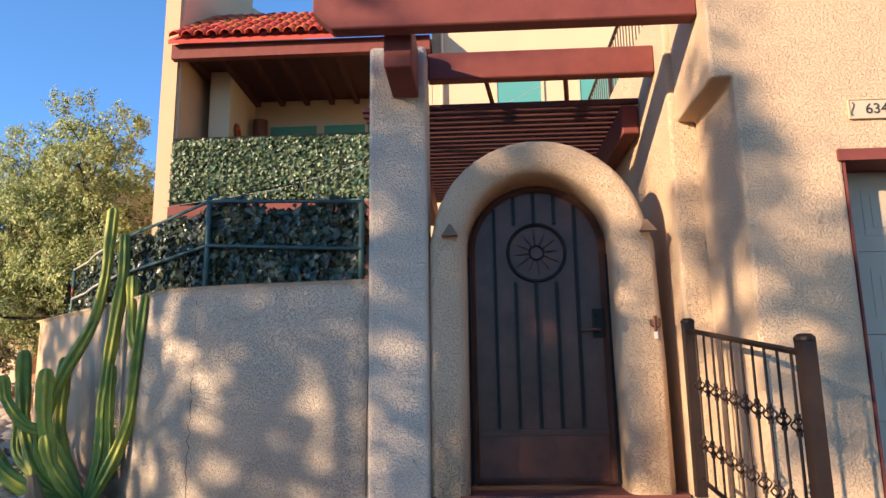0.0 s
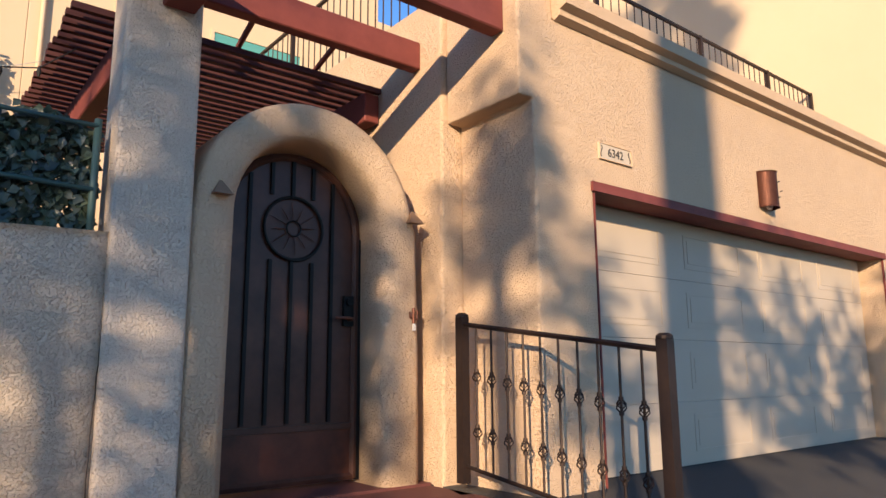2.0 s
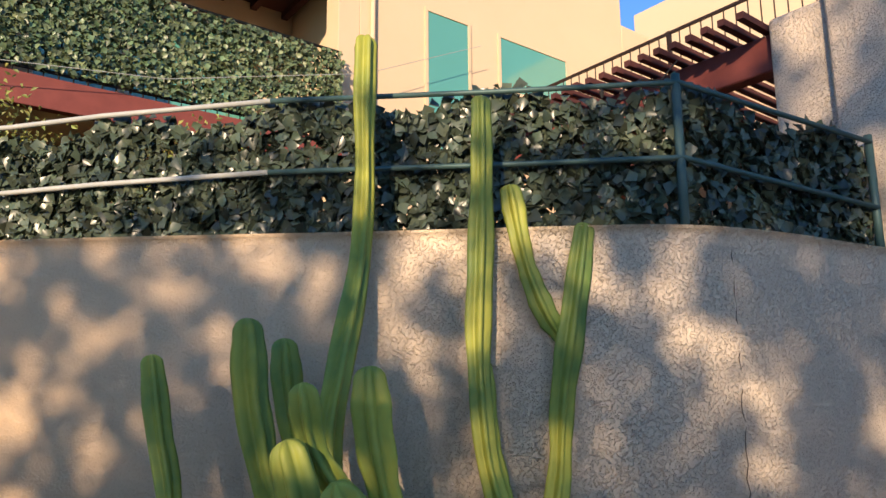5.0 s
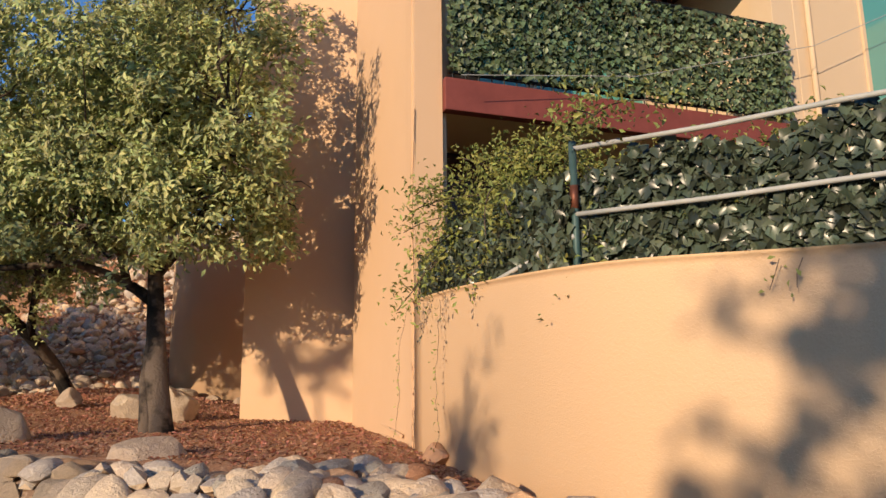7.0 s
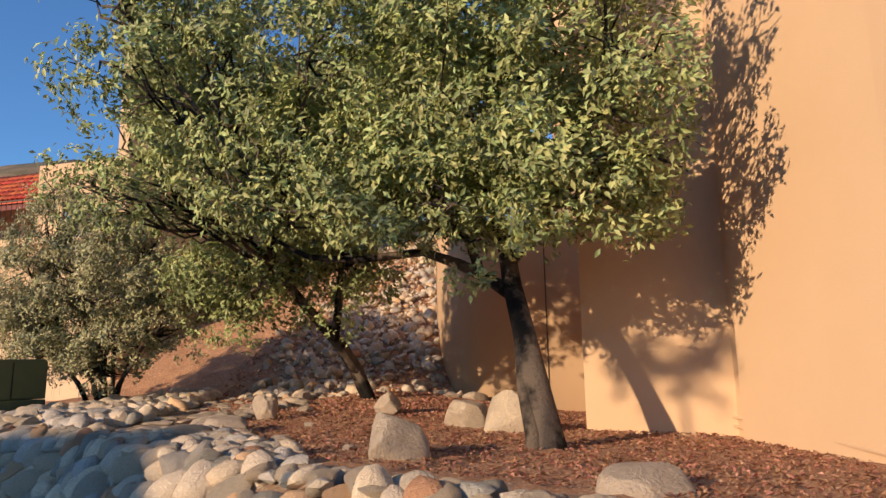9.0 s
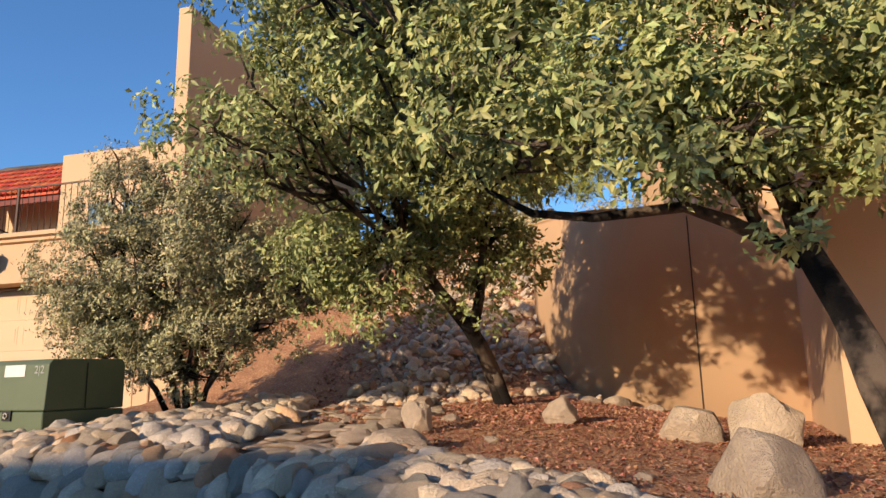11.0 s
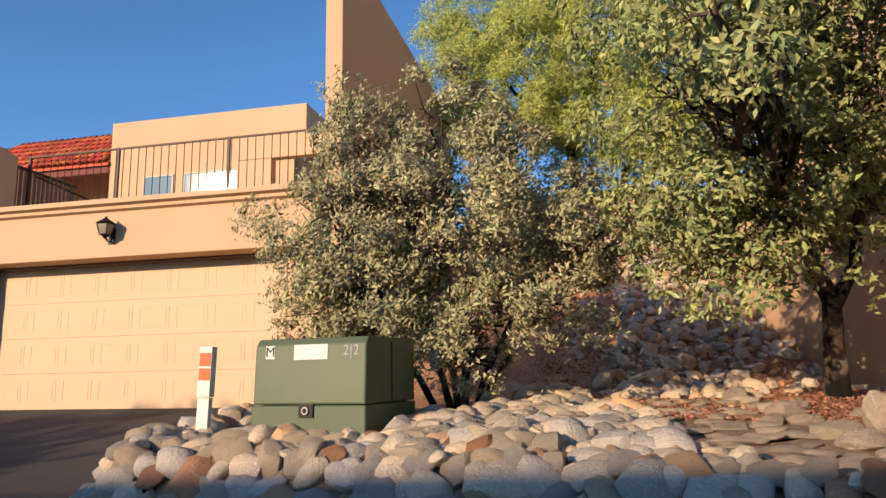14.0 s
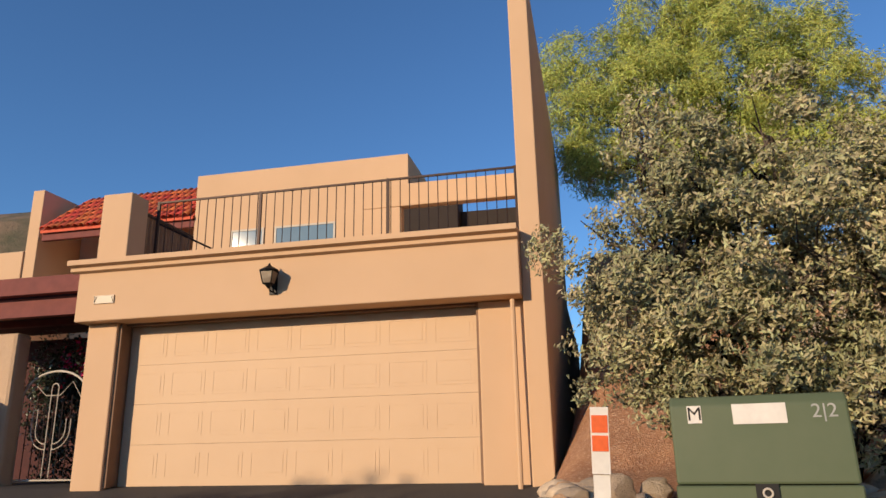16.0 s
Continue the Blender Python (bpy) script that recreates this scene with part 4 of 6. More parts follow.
for x0, y0, L in ((-6.95, 5.35, 1.3), (-6.96, 6.1, 1.1), (-6.42, 3.03, 0.16), (-6.36, 2.98, 0.12)):
    p = Vector((x0 - 0.04, y0, 0.72 if y0 < 4 else 0.8))
    run = [p.copy()]
    for j in range(int(L / 0.06)):
        p = p + Vector((rv.uniform(-0.015, 0.01), rv.uniform(-0.03, 0.03), -0.055))
        p.x = min(p.x, -6.955) if y0 > 4 else p.x
        run.append(p.copy())
        for q in range(2):
            cents.append(tuple(p + Vector((rv.uniform(-0.04, 0.0), rv.gauss(0, 0.03), rv.gauss(0, 0.03)))))
    tube(bm, run, 0.0015, 4)
part("stem", bm, BARK, vine, "trailing tendril", kind="stuff")
leaf_cloud("leaves", cents, np.tile([-1, -0.3, 0.2], (len(cents), 1)), 0.028, LEAF_VINE, vine, "trailing leaves", 0.5, seed=9, jitter=0.6, kind="stuff")

# balcony rail with artificial leaves
brail = thing("balcony_railing", "iron balcony railing clad with a screen of artificial ivy", "railing", A)
for z in (3.80, 2.80):
    bm = bmesh.new()
    tube(bm, [(-6.62, 6.16, z), (-2.97, 6.16, z)], 0.016, 6)
    part("rail", bm, DARKIRON, brail)
for k in range(31):
    x = -6.58 + k * 0.117
    bm = bmesh.new()
    tube(bm, [(x, 6.16, 2.75), (x, 6.16, 3.8)], 0.007, 5)
    part("baluster", bm, DARKIRON, brail)
rng = np.random.default_rng(18)
N = 9300
pts = np.stack([rng.uniform(-6.62, -2.98, N), 6.13 + rng.uniform(-0.04, 0.06, N), rng.uniform(2.80, 3.76, N)], 1)
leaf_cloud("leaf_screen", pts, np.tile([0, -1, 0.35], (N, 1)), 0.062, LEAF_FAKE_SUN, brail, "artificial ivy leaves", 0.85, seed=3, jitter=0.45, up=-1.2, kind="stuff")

# things on the balcony
sun_plaque = thing("wall_plaque", "round painted sun plaque on the balcony wall", "wall decoration", A @ Matrix.Translation((-6.03, 7.25, 4.3)) @ Matrix.Rotation(math.pi / 2, 4, "Y"))
bm = bmesh.new()
bmesh.ops.create_cone(bm, cap_ends=True, segments=20, radius1=0.16, radius2=0.14, depth=0.03)
part("disc", bm, COPPER, sun_plaque)
bm = bmesh.new()
for k in range(10):
    a = k * math.pi / 5
    tube(bm, [(0.06 * math.cos(a), 0.06 * math.sin(a), 0.02), (0.125 * math.cos(a), 0.125 * math.sin(a), 0.02)], [0.02, 0.006], 5)
part("rays", bm, ORANGE, sun_plaque)
bm = bmesh.new()
tube(bm, [(-5.85, 7.9, 4.15), (-5.85, 7.9, 4.75)], 0.13, 16)
part("balcony_lamp", bm, COPPER, None, "rusted cylindrical lamp on the balcony wall", A, category="wall lamp")

# deck railing over the garage
def deck_rail(m, L, top, bottom, spacing, label, mat=IRON, posts=()):
    r = thing("deck_railing", label, "railing", m)
    for z in (top, bottom):
        bm = bmesh.new()
        box(bm, 0, L, -0.016, 0.016, z - 0.014, z + 0.014)
        part("rail", bm, mat, r)
    for p in (0, *posts, L):
        bm = bmesh.new()
        box(bm, p - 0.02, p + 0.02, -0.02, 0.02, bottom - 0.1, top + 0.02)
        part("post", bm, mat, r)
    n = int(L / spacing)
    for k in range(1, n):
        bm = bmesh.new()
        tube(bm, [(k * L / n, 0, bottom), (k * L / n, 0, top)], 0.007, 5)
        part("baluster", bm, mat, r)
    return r


deck_rail(A @ Matrix.Translation((-0.5, 1.0, 0)), 6.38, 3.72, 2.72, 0.125, "dark iron railing along a roof deck above a garage", posts=(1.9, 3.7, 5.2))
deck_rail(A @ Matrix.Translation((-0.5, 1.05, 0)) @ Matrix.Rotation(math.pi / 2, 4, "Z"), 5.0, 3.72, 2.72, 0.125, "dark iron railing along the side of a roof deck", posts=(2.5,))

# cables
cable = thing("cable", "black string-light cable with small bulbs tied to the pergola", "cable", A)
bm = bmesh.new()
run = [(-3.95, 1.30, 1.46), (-3.86, 1.6, 1.62), (-3.58, 2.0, 1.80), (-3.40, 2.0, 1.83), (-3.21, 2.0, 1.95), (-3.0, 2.0, 2.0), (-2.80, 2.0, 2.19)]
tube(bm, run, 0.005, 5)
part("wire", bm, BLACK, cable)
for p in run[2:6]:
    bm = bmesh.new()
    tube(bm, [p, (p[0], p[1], p[2] - 0.025), (p[0], p[1], p[2] - 0.06)], [0.007, 0.016, 0.006], 7)
    part("bulb", bm, BLACK, cable)
cable2 = thing("cable", "thin pale cable stretched in front of the balcony", "cable", A)
bm = bmesh.new()
tube(bm, [(-6.6, 5.9, 2.66), (-4.92, 5.95, 2.9), (-2.75, 6.0, 3.55), (-1.0, 6.0, 4.4)], 0.004, 5)
part("wire", bm, PALEPIPE, cable2)

# ---- neighbouring house with the tan garage ----
house2 = thing("house", "tan stucco house with double garage, roof deck and sloping driveway", "house")


def wallb(dims, mat=STUCCO_B, label="smooth tan stucco wall", bevel=0.015):
    return block("wall", dims, mat, house2, label, bevel=bevel)


wallb((-0.49, -0.04, -0.25, 0.3, -0.3, 2.13))
wallb((4.90, 5.468, -0.12, 0.3, -0.8, 2.13))
wallb((-0.57, 5.468, -0.45, 0.35, 2.133, 2.84))
wallb((-0.57, 5.468, 0.353, 6.3, 2.5, 2.84), CREAM, "flat roof deck")
wallb((5.47, 5.73, -0.25, 7.3, -0.9, 6.75), STUCCO_B, "tall stucco party wall")
wallb((5.47, 5.73, 7.303, 15, -0.9, 3.4), STUCCO_B, "low stucco party wall")
wallb((-0.62, -0.14, -0.1, 0.3, 2.97, 4.09), STUCCO_B, "square corner pier")
wallb((-3.2, 2.3, 6.3, 8.5, 0, 7.14), STUCCO_B, "upper storey wall")
wallb((2.303, 5.467, 3.0, 3.2, 4.62, 5.05), STUCCO_B, "deck screen lintel")
wallb((2.303, 3.05, 3.0, 3.2, 2.845, 4.617), STUCCO_B, "deck screen wall")
wallb((3.053, 5.467, 3.0, 3.2, 2.845, 4.1), STUCCO_B, "deck parapet")
wallb((-8.2, -7.85, 6.45, 9.0, 0, 7.3), STUCCO_B, "wing wall")
wallb((-14, -8.203, 6.4, 8.5, 0, 5.6), STUCCO_B, "far wall")
wallb((-7.847, -3.2, 8.0, 8.4, 0, 7.0), CREAM, "recessed upper wall")
# Two added blocks stand for the dark shade seen through the deck opening.
wallb((2.31, 3.6, 5.6, 6.2, 2.96, 5.9), DECK_SHADE, "added wall behind the roof deck, dark as the shade under its awning")
wallb((3.603, 5.46, 5.9, 6.1, 2.96, 5.42), DECK_SHADE, "added low wall behind the roof deck, shade put into its colour")
block("fascia_beam", (-7.6, -3.21, 6.3, 6.42, 5.80, 6.02), RED, house2, "red painted eave beam", bevel=0.01)
tile_roof(house2, -7.60, -3.21, 6.2, 6.08, 7.98, 7.55)
bm = bmesh.new()
extrude_profile(bm, [(-0.46, 2.80), (-0.52, 2.82), (-0.52, 2.87), (-0.60, 2.89), (-0.60, 2.96), (-0.2, 2.97), (-0.2, 2.845), (-0.46, 2.842)], "x", -0.66, 5.468)
part("cornice", bm, STUCCO_B, house2, "moulded stucco cornice")
bm = bmesh.new()
extrude_profile(bm, [(-0.5, 2.845), (-0.2, 2.845), (6.3, 2.845), (6.3, 2.95), (-0.196, 2.95), (-0.196, 2.85)], "x", -0.5, 5.467)
part("deck_floor", bm, CREAM, house2)
window(house2, -1.02, 0.52, 6.3, 4.9, 5.6, GLASS_CLEAR, SCREEN_FRAME, "aluminium sliding window")
window(house2, -2.17, -1.3, 6.3, 4.0, 5.6, GLASS_CLEAR, SCREEN_FRAME, "tinted sliding door")
bm = bmesh.new()
box(bm, -0.04, 0.0, -0.2, 0.02, 0, 2.13)
box(bm, -0.04, 4.90, -0.1, 0.02, 2.10, 2.13)
box(bm, 4.87, 4.90, -0.1, 0.02, 0, 2.10)
part("door_frame", bm, JAMB, house2, "brown garage door frame")
garage_door(0.003, 4.867, 0.0, 0.0, 2.098, GARAGE_B, I4, 8, False, "closed tan double garage door with eight columns of square panels", 0.0032)
number_plate(-0.13, -0.452, 2.42, 0.3, 0.11, "", I4, "pale ceramic house number plate, unreadable, on tan stucco")
deck_rail(Matrix.Translation((-0.14, 0.55, 0)), 5.52, 4.14, 3.02, 0.135, "bronze iron railing along the roof deck of the tan garage", posts=(1.7, 3.68))
bm = bmesh.new()
tube(bm, [(5.35, -0.35, -0.9), (5.35, -0.30, 2.1)], 0.03, 8)
part("rain_pipe", bm, STUCCO_B, house2, "tan rain pipe")

# lantern
lantern = thing("wall_lantern", "black wall lantern with four glass panes on a tan stucco band", "wall lantern", Matrix.Translation((2.33, -0.60, 2.52)))
bm = bmesh.new()
w0, w1 = 0.055, 0.085
lo = [Vector((sx * w0, sy * w0, -0.09)) for sx, sy in ((-1, -1), (1, -1), (1, 1), (-1, 1))]
hi = [Vector((sx * w1, sy * w1, 0.07)) for sx, sy in ((-1, -1), (1, -1), (1, 1), (-1, 1))]
for a, b in zip(lo, hi):
    tube(bm, [a, b], 0.007, 5)
for ring in (lo, hi):
    for i in range(4):
        tube(bm, [ring[i], ring[(i + 1) % 4]], 0.008, 5)
part("frame", bm, DARKIRON, lantern)
for i in range(4):
    bm = bmesh.new()
    q = [lo[i] * 0.96, lo[(i + 1) % 4] * 0.96, hi[(i + 1) % 4] * 0.96, hi[i] * 0.96]
    f = bm.faces.new([bm.verts.new((p.x, p.y, p.z)) for p in q])
    bmesh.ops.solidify(bm, geom=[f], thickness=0.003)
    part("pane", bm, BEIGE_CERAMIC, lantern)
bm = bmesh.new()
tube(bm, [(0, 0, 0.07), (0, 0, 0.085), (0, 0, 0.13), (0, 0, 0.15), (0, 0, 0.18)], [0.13, 0.125, 0.05, 0.02, 0.008], 8)
part("cap", bm, DARKIRON, lantern)
bm = bmesh.new()
tube(bm, [(0, 0, -0.09), (0, 0, -0.12), (0, 0, -0.15)], [0.06, 0.035, 0.01], 8)
tube(bm, [(0, 0.01, -0.12), (0, 0.05, -0.17), (0, 0.12, -0.17), (0, 0.145, -0.10)], 0.012, 6)
box(bm, -0.05, 0.05, 0.13, 0.148, -0.2, 0.02)
part("bracket", bm, DARKIRON, lantern)

# courtyard entrance beside the tan garage
wall2 = block("garden_wall", (-3.4, -2.38, 0.55, 0.85, -0.6, 2.25), STUCCO, None, "tan stucco gate wall in shade", bevel=0.06, kind="structure")
block("garden_wall", (-3.6, -2.52, 0.2, 0.5, -0.6, 1.22), STUCCO_B, None, "low tan stucco wall", bevel=0.04, kind="structure")
pergola2 = thing("pergola", "dark red timber beams over a courtyard gate", "pergola")
for d in ((-5.5, -0.62, 0.1, 0.25, 2.72, 2.98), (-5.5, -0.62, 0.28, 0.42, 2.42, 2.70), (-5.5, -0.62, 1.8, 1.95, 2.6, 2.85)):
    bm = bmesh.new()
    box(bm, *d)
    part("beam", bevelled(bm, 0.008, 1), RED, pergola2)
# The courtyard's shade is put into this wall's colour.
wallb((-5.5, -0.5, 3.2, 3.5, -0.3, 2.6), MAROON_SHADE, "courtyard wall coloured as dark as its shade")
wallb((-5.5, -0.62, 0.45, 3.2, 2.703, 2.78), MAROON_SHADE, "dark red patio roof", 0.004)
gate2 = thing("gate", "arched iron gate with a saguaro design, standing closed", "gate", Matrix.Translation((-1.88, 0.9, 0.0)))
bm = bmesh.new()
tube(bm, [(-0.58, 0, 0), (-0.58, 0, 1.25)] + [(-0.58 * math.cos(a), 0, 1.25 + 0.42 * math.sin(a)) for a in np.linspace(0.1, math.pi - 0.1, 16)] + [(0.58, 0, 1.25), (0.58, 0, 0)], 0.018, 6)
tube(bm, [(-0.58, 0, 0.06), (0.58, 0, 0.06)], 0.014, 6)
part("gate_frame", bm, SCREEN_FRAME, gate2)
for k in range(7):
    x = -0.45 + k * 0.15
    bm = bmesh.new()
    tube(bm, [(x, 0.01, 0.06), (x, 0.01, 1.2 + 0.1 * (k % 2))], 0.008, 5)
    part("bar", bm, IRON, gate2)
bm = bmesh.new()
for s, top in ((-1, 1.1), (1, 0.95)):
    for r in (0.28, 0.20):
        tube(bm, [(s * (0.06 + 0.0), -0.01, 0.5 + (0.28 - r))] + [(s * (0.06 + r * math.sin(a)), -0.01, 0.78 - r * math.cos(a)) for a in np.linspace(0.2, math.pi / 2, 7)] + [(s * (0.06 + r), -0.01, top)], 0.008, 5)
    tube(bm, [(s * 0.06, -0.01, 0.1), (s * 0.06, -0.01, 1.42)], 0.009, 5)
tube(bm, [(0.06 * math.cos(a), -0.01, 1.42 + 0.06 * math.sin(a)) for a in np.linspace(0, math.pi, 8)], 0.009, 5)
tube(bm, [(-0.5, -0.01, 1.28), (-0.33, -0.01, 1.45), (-0.15, -0.01, 1.3), (0.1, -0.01, 1.3), (0.3, -0.01, 1.5), (0.5, -0.01, 1.22)], 0.007, 5)
part("saguaro_design", bm, SCREEN_FRAME, gate2)

# ---- plants ----


def crown_points(blobs, n, rng, shell=0.55, clump=0.16, per=12, tufts=0, tuft=0.24):
    """Leaves in rosettes; with tufts, the rosettes gather in small bunches over each lobe."""
    vols = np.array([b[1][0] * b[1][1] * b[1][2] for b in blobs]) ** 0.8
    cen, rad = np.array([b[0] for b in blobs], float), np.array([b[1] for b in blobs], float)

    def on_lobe(k):
        d = rng.normal(0, 1, (len(k), 3))
        d /= np.linalg.norm(d, axis=1, keepdims=True)
        r = rng.uniform(shell ** 3, 1, (len(k), 1)) ** (1 / 3)
        wob = 1 + 0.16 * np.sin(d[:, :1] * 5 + k[:, None]) + 0.14 * np.sin(d[:, 1:2] * 7 + 2) + 0.12 * np.sin(d[:, 2:] * 8 + 1)
        return cen[k] + d * r * wob * rad[k], d

    if tufts:
        ck, dk = on_lobe(rng.choice(len(blobs), tufts, p=vols / vols.sum()))
        j = rng.integers(0, tufts, n // per)
        e = rng.normal(0, 1, (len(j), 3)) + dk[j] * 0.7
        e /= np.linalg.norm(e, axis=1, keepdims=True)
        size = rng.uniform(0.6, 1.25, tufts)[j][:, None] * tuft
        c = ck[j] + e * size * rng.uniform(0.45, 1, (len(j), 1)) * np.array([1, 1, 0.8])
        d = e * 0.75 + dk[j] * 0.35
        d /= np.linalg.norm(d, axis=1, keepdims=True)
    else:
        c, d = on_lobe(rng.choice(len(blobs), n // per, p=vols / vols.sum()))
    c, dd = np.repeat(c, per, 0), np.repeat(d, per, 0)
    o = rng.normal(0, 1, c.shape) + dd * 0.8
    o /= np.linalg.norm(o, axis=1, keepdims=True)
    reach = np.minimum(np.abs(rng.normal(0.6, 0.45, (len(c), 1))), 1.6) * clump
    return c + o * reach, dd, o


def limb(bm, a, b, r0, r1, rng, bend=0.12, n=6):
    a, b = Vector(a), Vector(b)
    L = (b - a).length
    pts = [a.lerp(b, t) + Vector((rng.gauss(0, 1), rng.gauss(0, 1), rng.gauss(0, 0.6))) * L * bend * 0.35 * math.sin(math.pi * t) for t in np.linspace(0, 1, n)]
    tube(bm, pts, [r0 + (r1 - r0) * t for t in np.linspace(0, 1, n)], 7)
    return pts


def tree(label, trunks, blobs, leaves, size, mat, seed, category="tree", width=0.42, clump=0.16, shell=0.5, twigs=60, per=12, group="", tufts=0, tuft=0.24, up=0.0):
    """trunks: lists of (point, radius). blobs: (centre, radii)."""
    t = thing("tree" if category == "tree" else "shrub", label, category, group=group)
    rng = random.Random(seed)
    bm = bmesh.new()
    ends = []
    for tr in trunks:
        tube(bm, [p for p, _ in tr], [r * (1 + rng.uniform(-0.06, 0.06)) for _, r in tr], 10)
        ends.append(tr[-1])
    part("trunk", bm, BARK, t, smooth=True)
    bm = bmesh.new()
    for (c, rad) in blobs:
        e = min(ends, key=lambda q: (Vector(q[0]) - Vector(c)).length)
        pts = limb(bm, e[0], c, e[1] * 0.6, 0.014, rng)
        for k in range(max(3, twigs // len(blobs))):
            d = Vector((rng.gauss(0, 1), rng.gauss(0, 1), rng.gauss(0, 0.8))).normalized()
            q = Vector(c) + Vector((d.x * rad[0], d.y * rad[1], d.z * rad[2])) * rng.uniform(0.5, 0.95)
            limb(bm, pts[rng.randrange(2, 6)], q, 0.016, 0.004, rng, 0.3, 5)
    part("limb", bm, BARK, t, kind="stuff")
    nrng = np.random.default_rng(seed)
    c, d, o = crown_points(blobs, leaves, nrng, shell, clump, per, tufts, tuft)
    leaf_cloud("crown", c, d * 0.75 + np.array([-0.38, -0.60, 0.35]), size, mat, t, ways=o + np.array([0, 0, up]), seed=seed, width=width, jitter=0.55, kind="stuff", fold=0.12)
    return t


tree("evergreen oak with a leaning dark trunk in red bark mulch",
     [[((14.01, -5.43, -0.40), 0.15), ((13.97, -5.44, -0.10), 0.112), ((13.86, -5.33, 0.35), 0.095), ((13.76, -5.16, 0.74), 0.088), ((13.65, -4.97, 1.12), 0.08), ((13.60, -4.9, 1.45), 0.072), ((13.45, -4.9, 1.9), 0.05)],
      [((13.63, -4.97, 1.05), 0.062), ((13.45, -5.0, 1.18), 0.05), ((13.22, -5.08, 1.30), 0.045), ((12.95, -5.18, 1.40), 0.038), ((12.65, -5.3, 1.36), 0.034), ((12.4, -5.38, 1.33), 0.03), ((12.05, -5.5, 1.36), 0.024), ((11.8, -5.6, 1.5), 0.014)],
      [((13.62, -4.95, 1.3), 0.07), ((13.82, -4.95, 1.55), 0.058), ((14.1, -5.0, 1.85), 0.04), ((14.3, -5.05, 2.3), 0.025)],
      [((13.40, -5.05, 1.22), 0.045), ((13.3, -5.0, 1.5), 0.038), ((13.05, -5.0, 1.8), 0.03)],
      [((13.88, -5.50, -0.35), 0.075), ((13.86, -5.48, -0.05), 0.066), ((13.78, -5.36, 0.3), 0.055), ((13.74, -5.22, 0.62), 0.045)]],
     [((13.4, -5.3, 2.6), (1.1, 1.2, 1.0)), ((14.1, -5.2, 2.35), (0.85, 1.0, 0.95)), ((12.5, -5.4, 2.45), (1.0, 1.0, 0.85)), ((13.3, -5.1, 3.6), (1.4, 1.2, 1.0)), ((12.0, -5.5, 3.1), (0.8, 0.9, 0.8)), ((14.4, -5.2, 1.7), (0.55, 0.6, 0.4)), ((12.9, -5.7, 1.9), (0.7, 0.6, 0.35)), ((11.9, -5.5, 2.1), (0.7, 0.8, 0.5)), ((14.1, -5.2, 3.3), (0.8, 0.8, 0.9)), ((11.3, -5.5, 2.5), (0.65, 0.8, 0.6)), ((12.2, -5.9, 1.65), (0.6, 0.5, 0.25)), ((13.3, -5.8, 1.6), (0.4, 0.3, 0.2)), ((14.0, -5.5, 1.65), (0.45, 0.4, 0.25)), ((14.7, -5.9, 2.6), (0.4, 0.45, 0.75)), ((14.5, -5.7, 1.9), (0.4, 0.4, 0.4)), ((14.75, -6.4, 3.6), (0.45, 0.4, 0.4)), ((13.55, -5.2, 4.7), (0.9, 0.9, 0.6)), ((13.35, -5.5, 1.45), (0.5, 0.4, 0.3)), ((14.9, -5.2, 2.0), (0.35, 0.4, 0.5)), ((11.1, -5.3, 3.4), (0.8, 0.7, 0.7)), ((13.2, -5.3, 2.0), (0.8, 0.5, 0.45)), ((13.95, -5.3, 2.05), (0.5, 0.5, 0.4)), ((12.6, -5.4, 1.95), (0.6, 0.5, 0.4)), ((10.5, -6.15, 3.0), (0.5, 0.45, 0.55)), ((10.4, -6.1, 3.8), (0.55, 0.5, 0.6)), ((10.9, -5.9, 3.4), (0.5, 0.5, 0.6))],
     76000, 0.072, LEAF, 11, clump=0.10, shell=0.3, twigs=200, tufts=520, tuft=0.27, per=9)
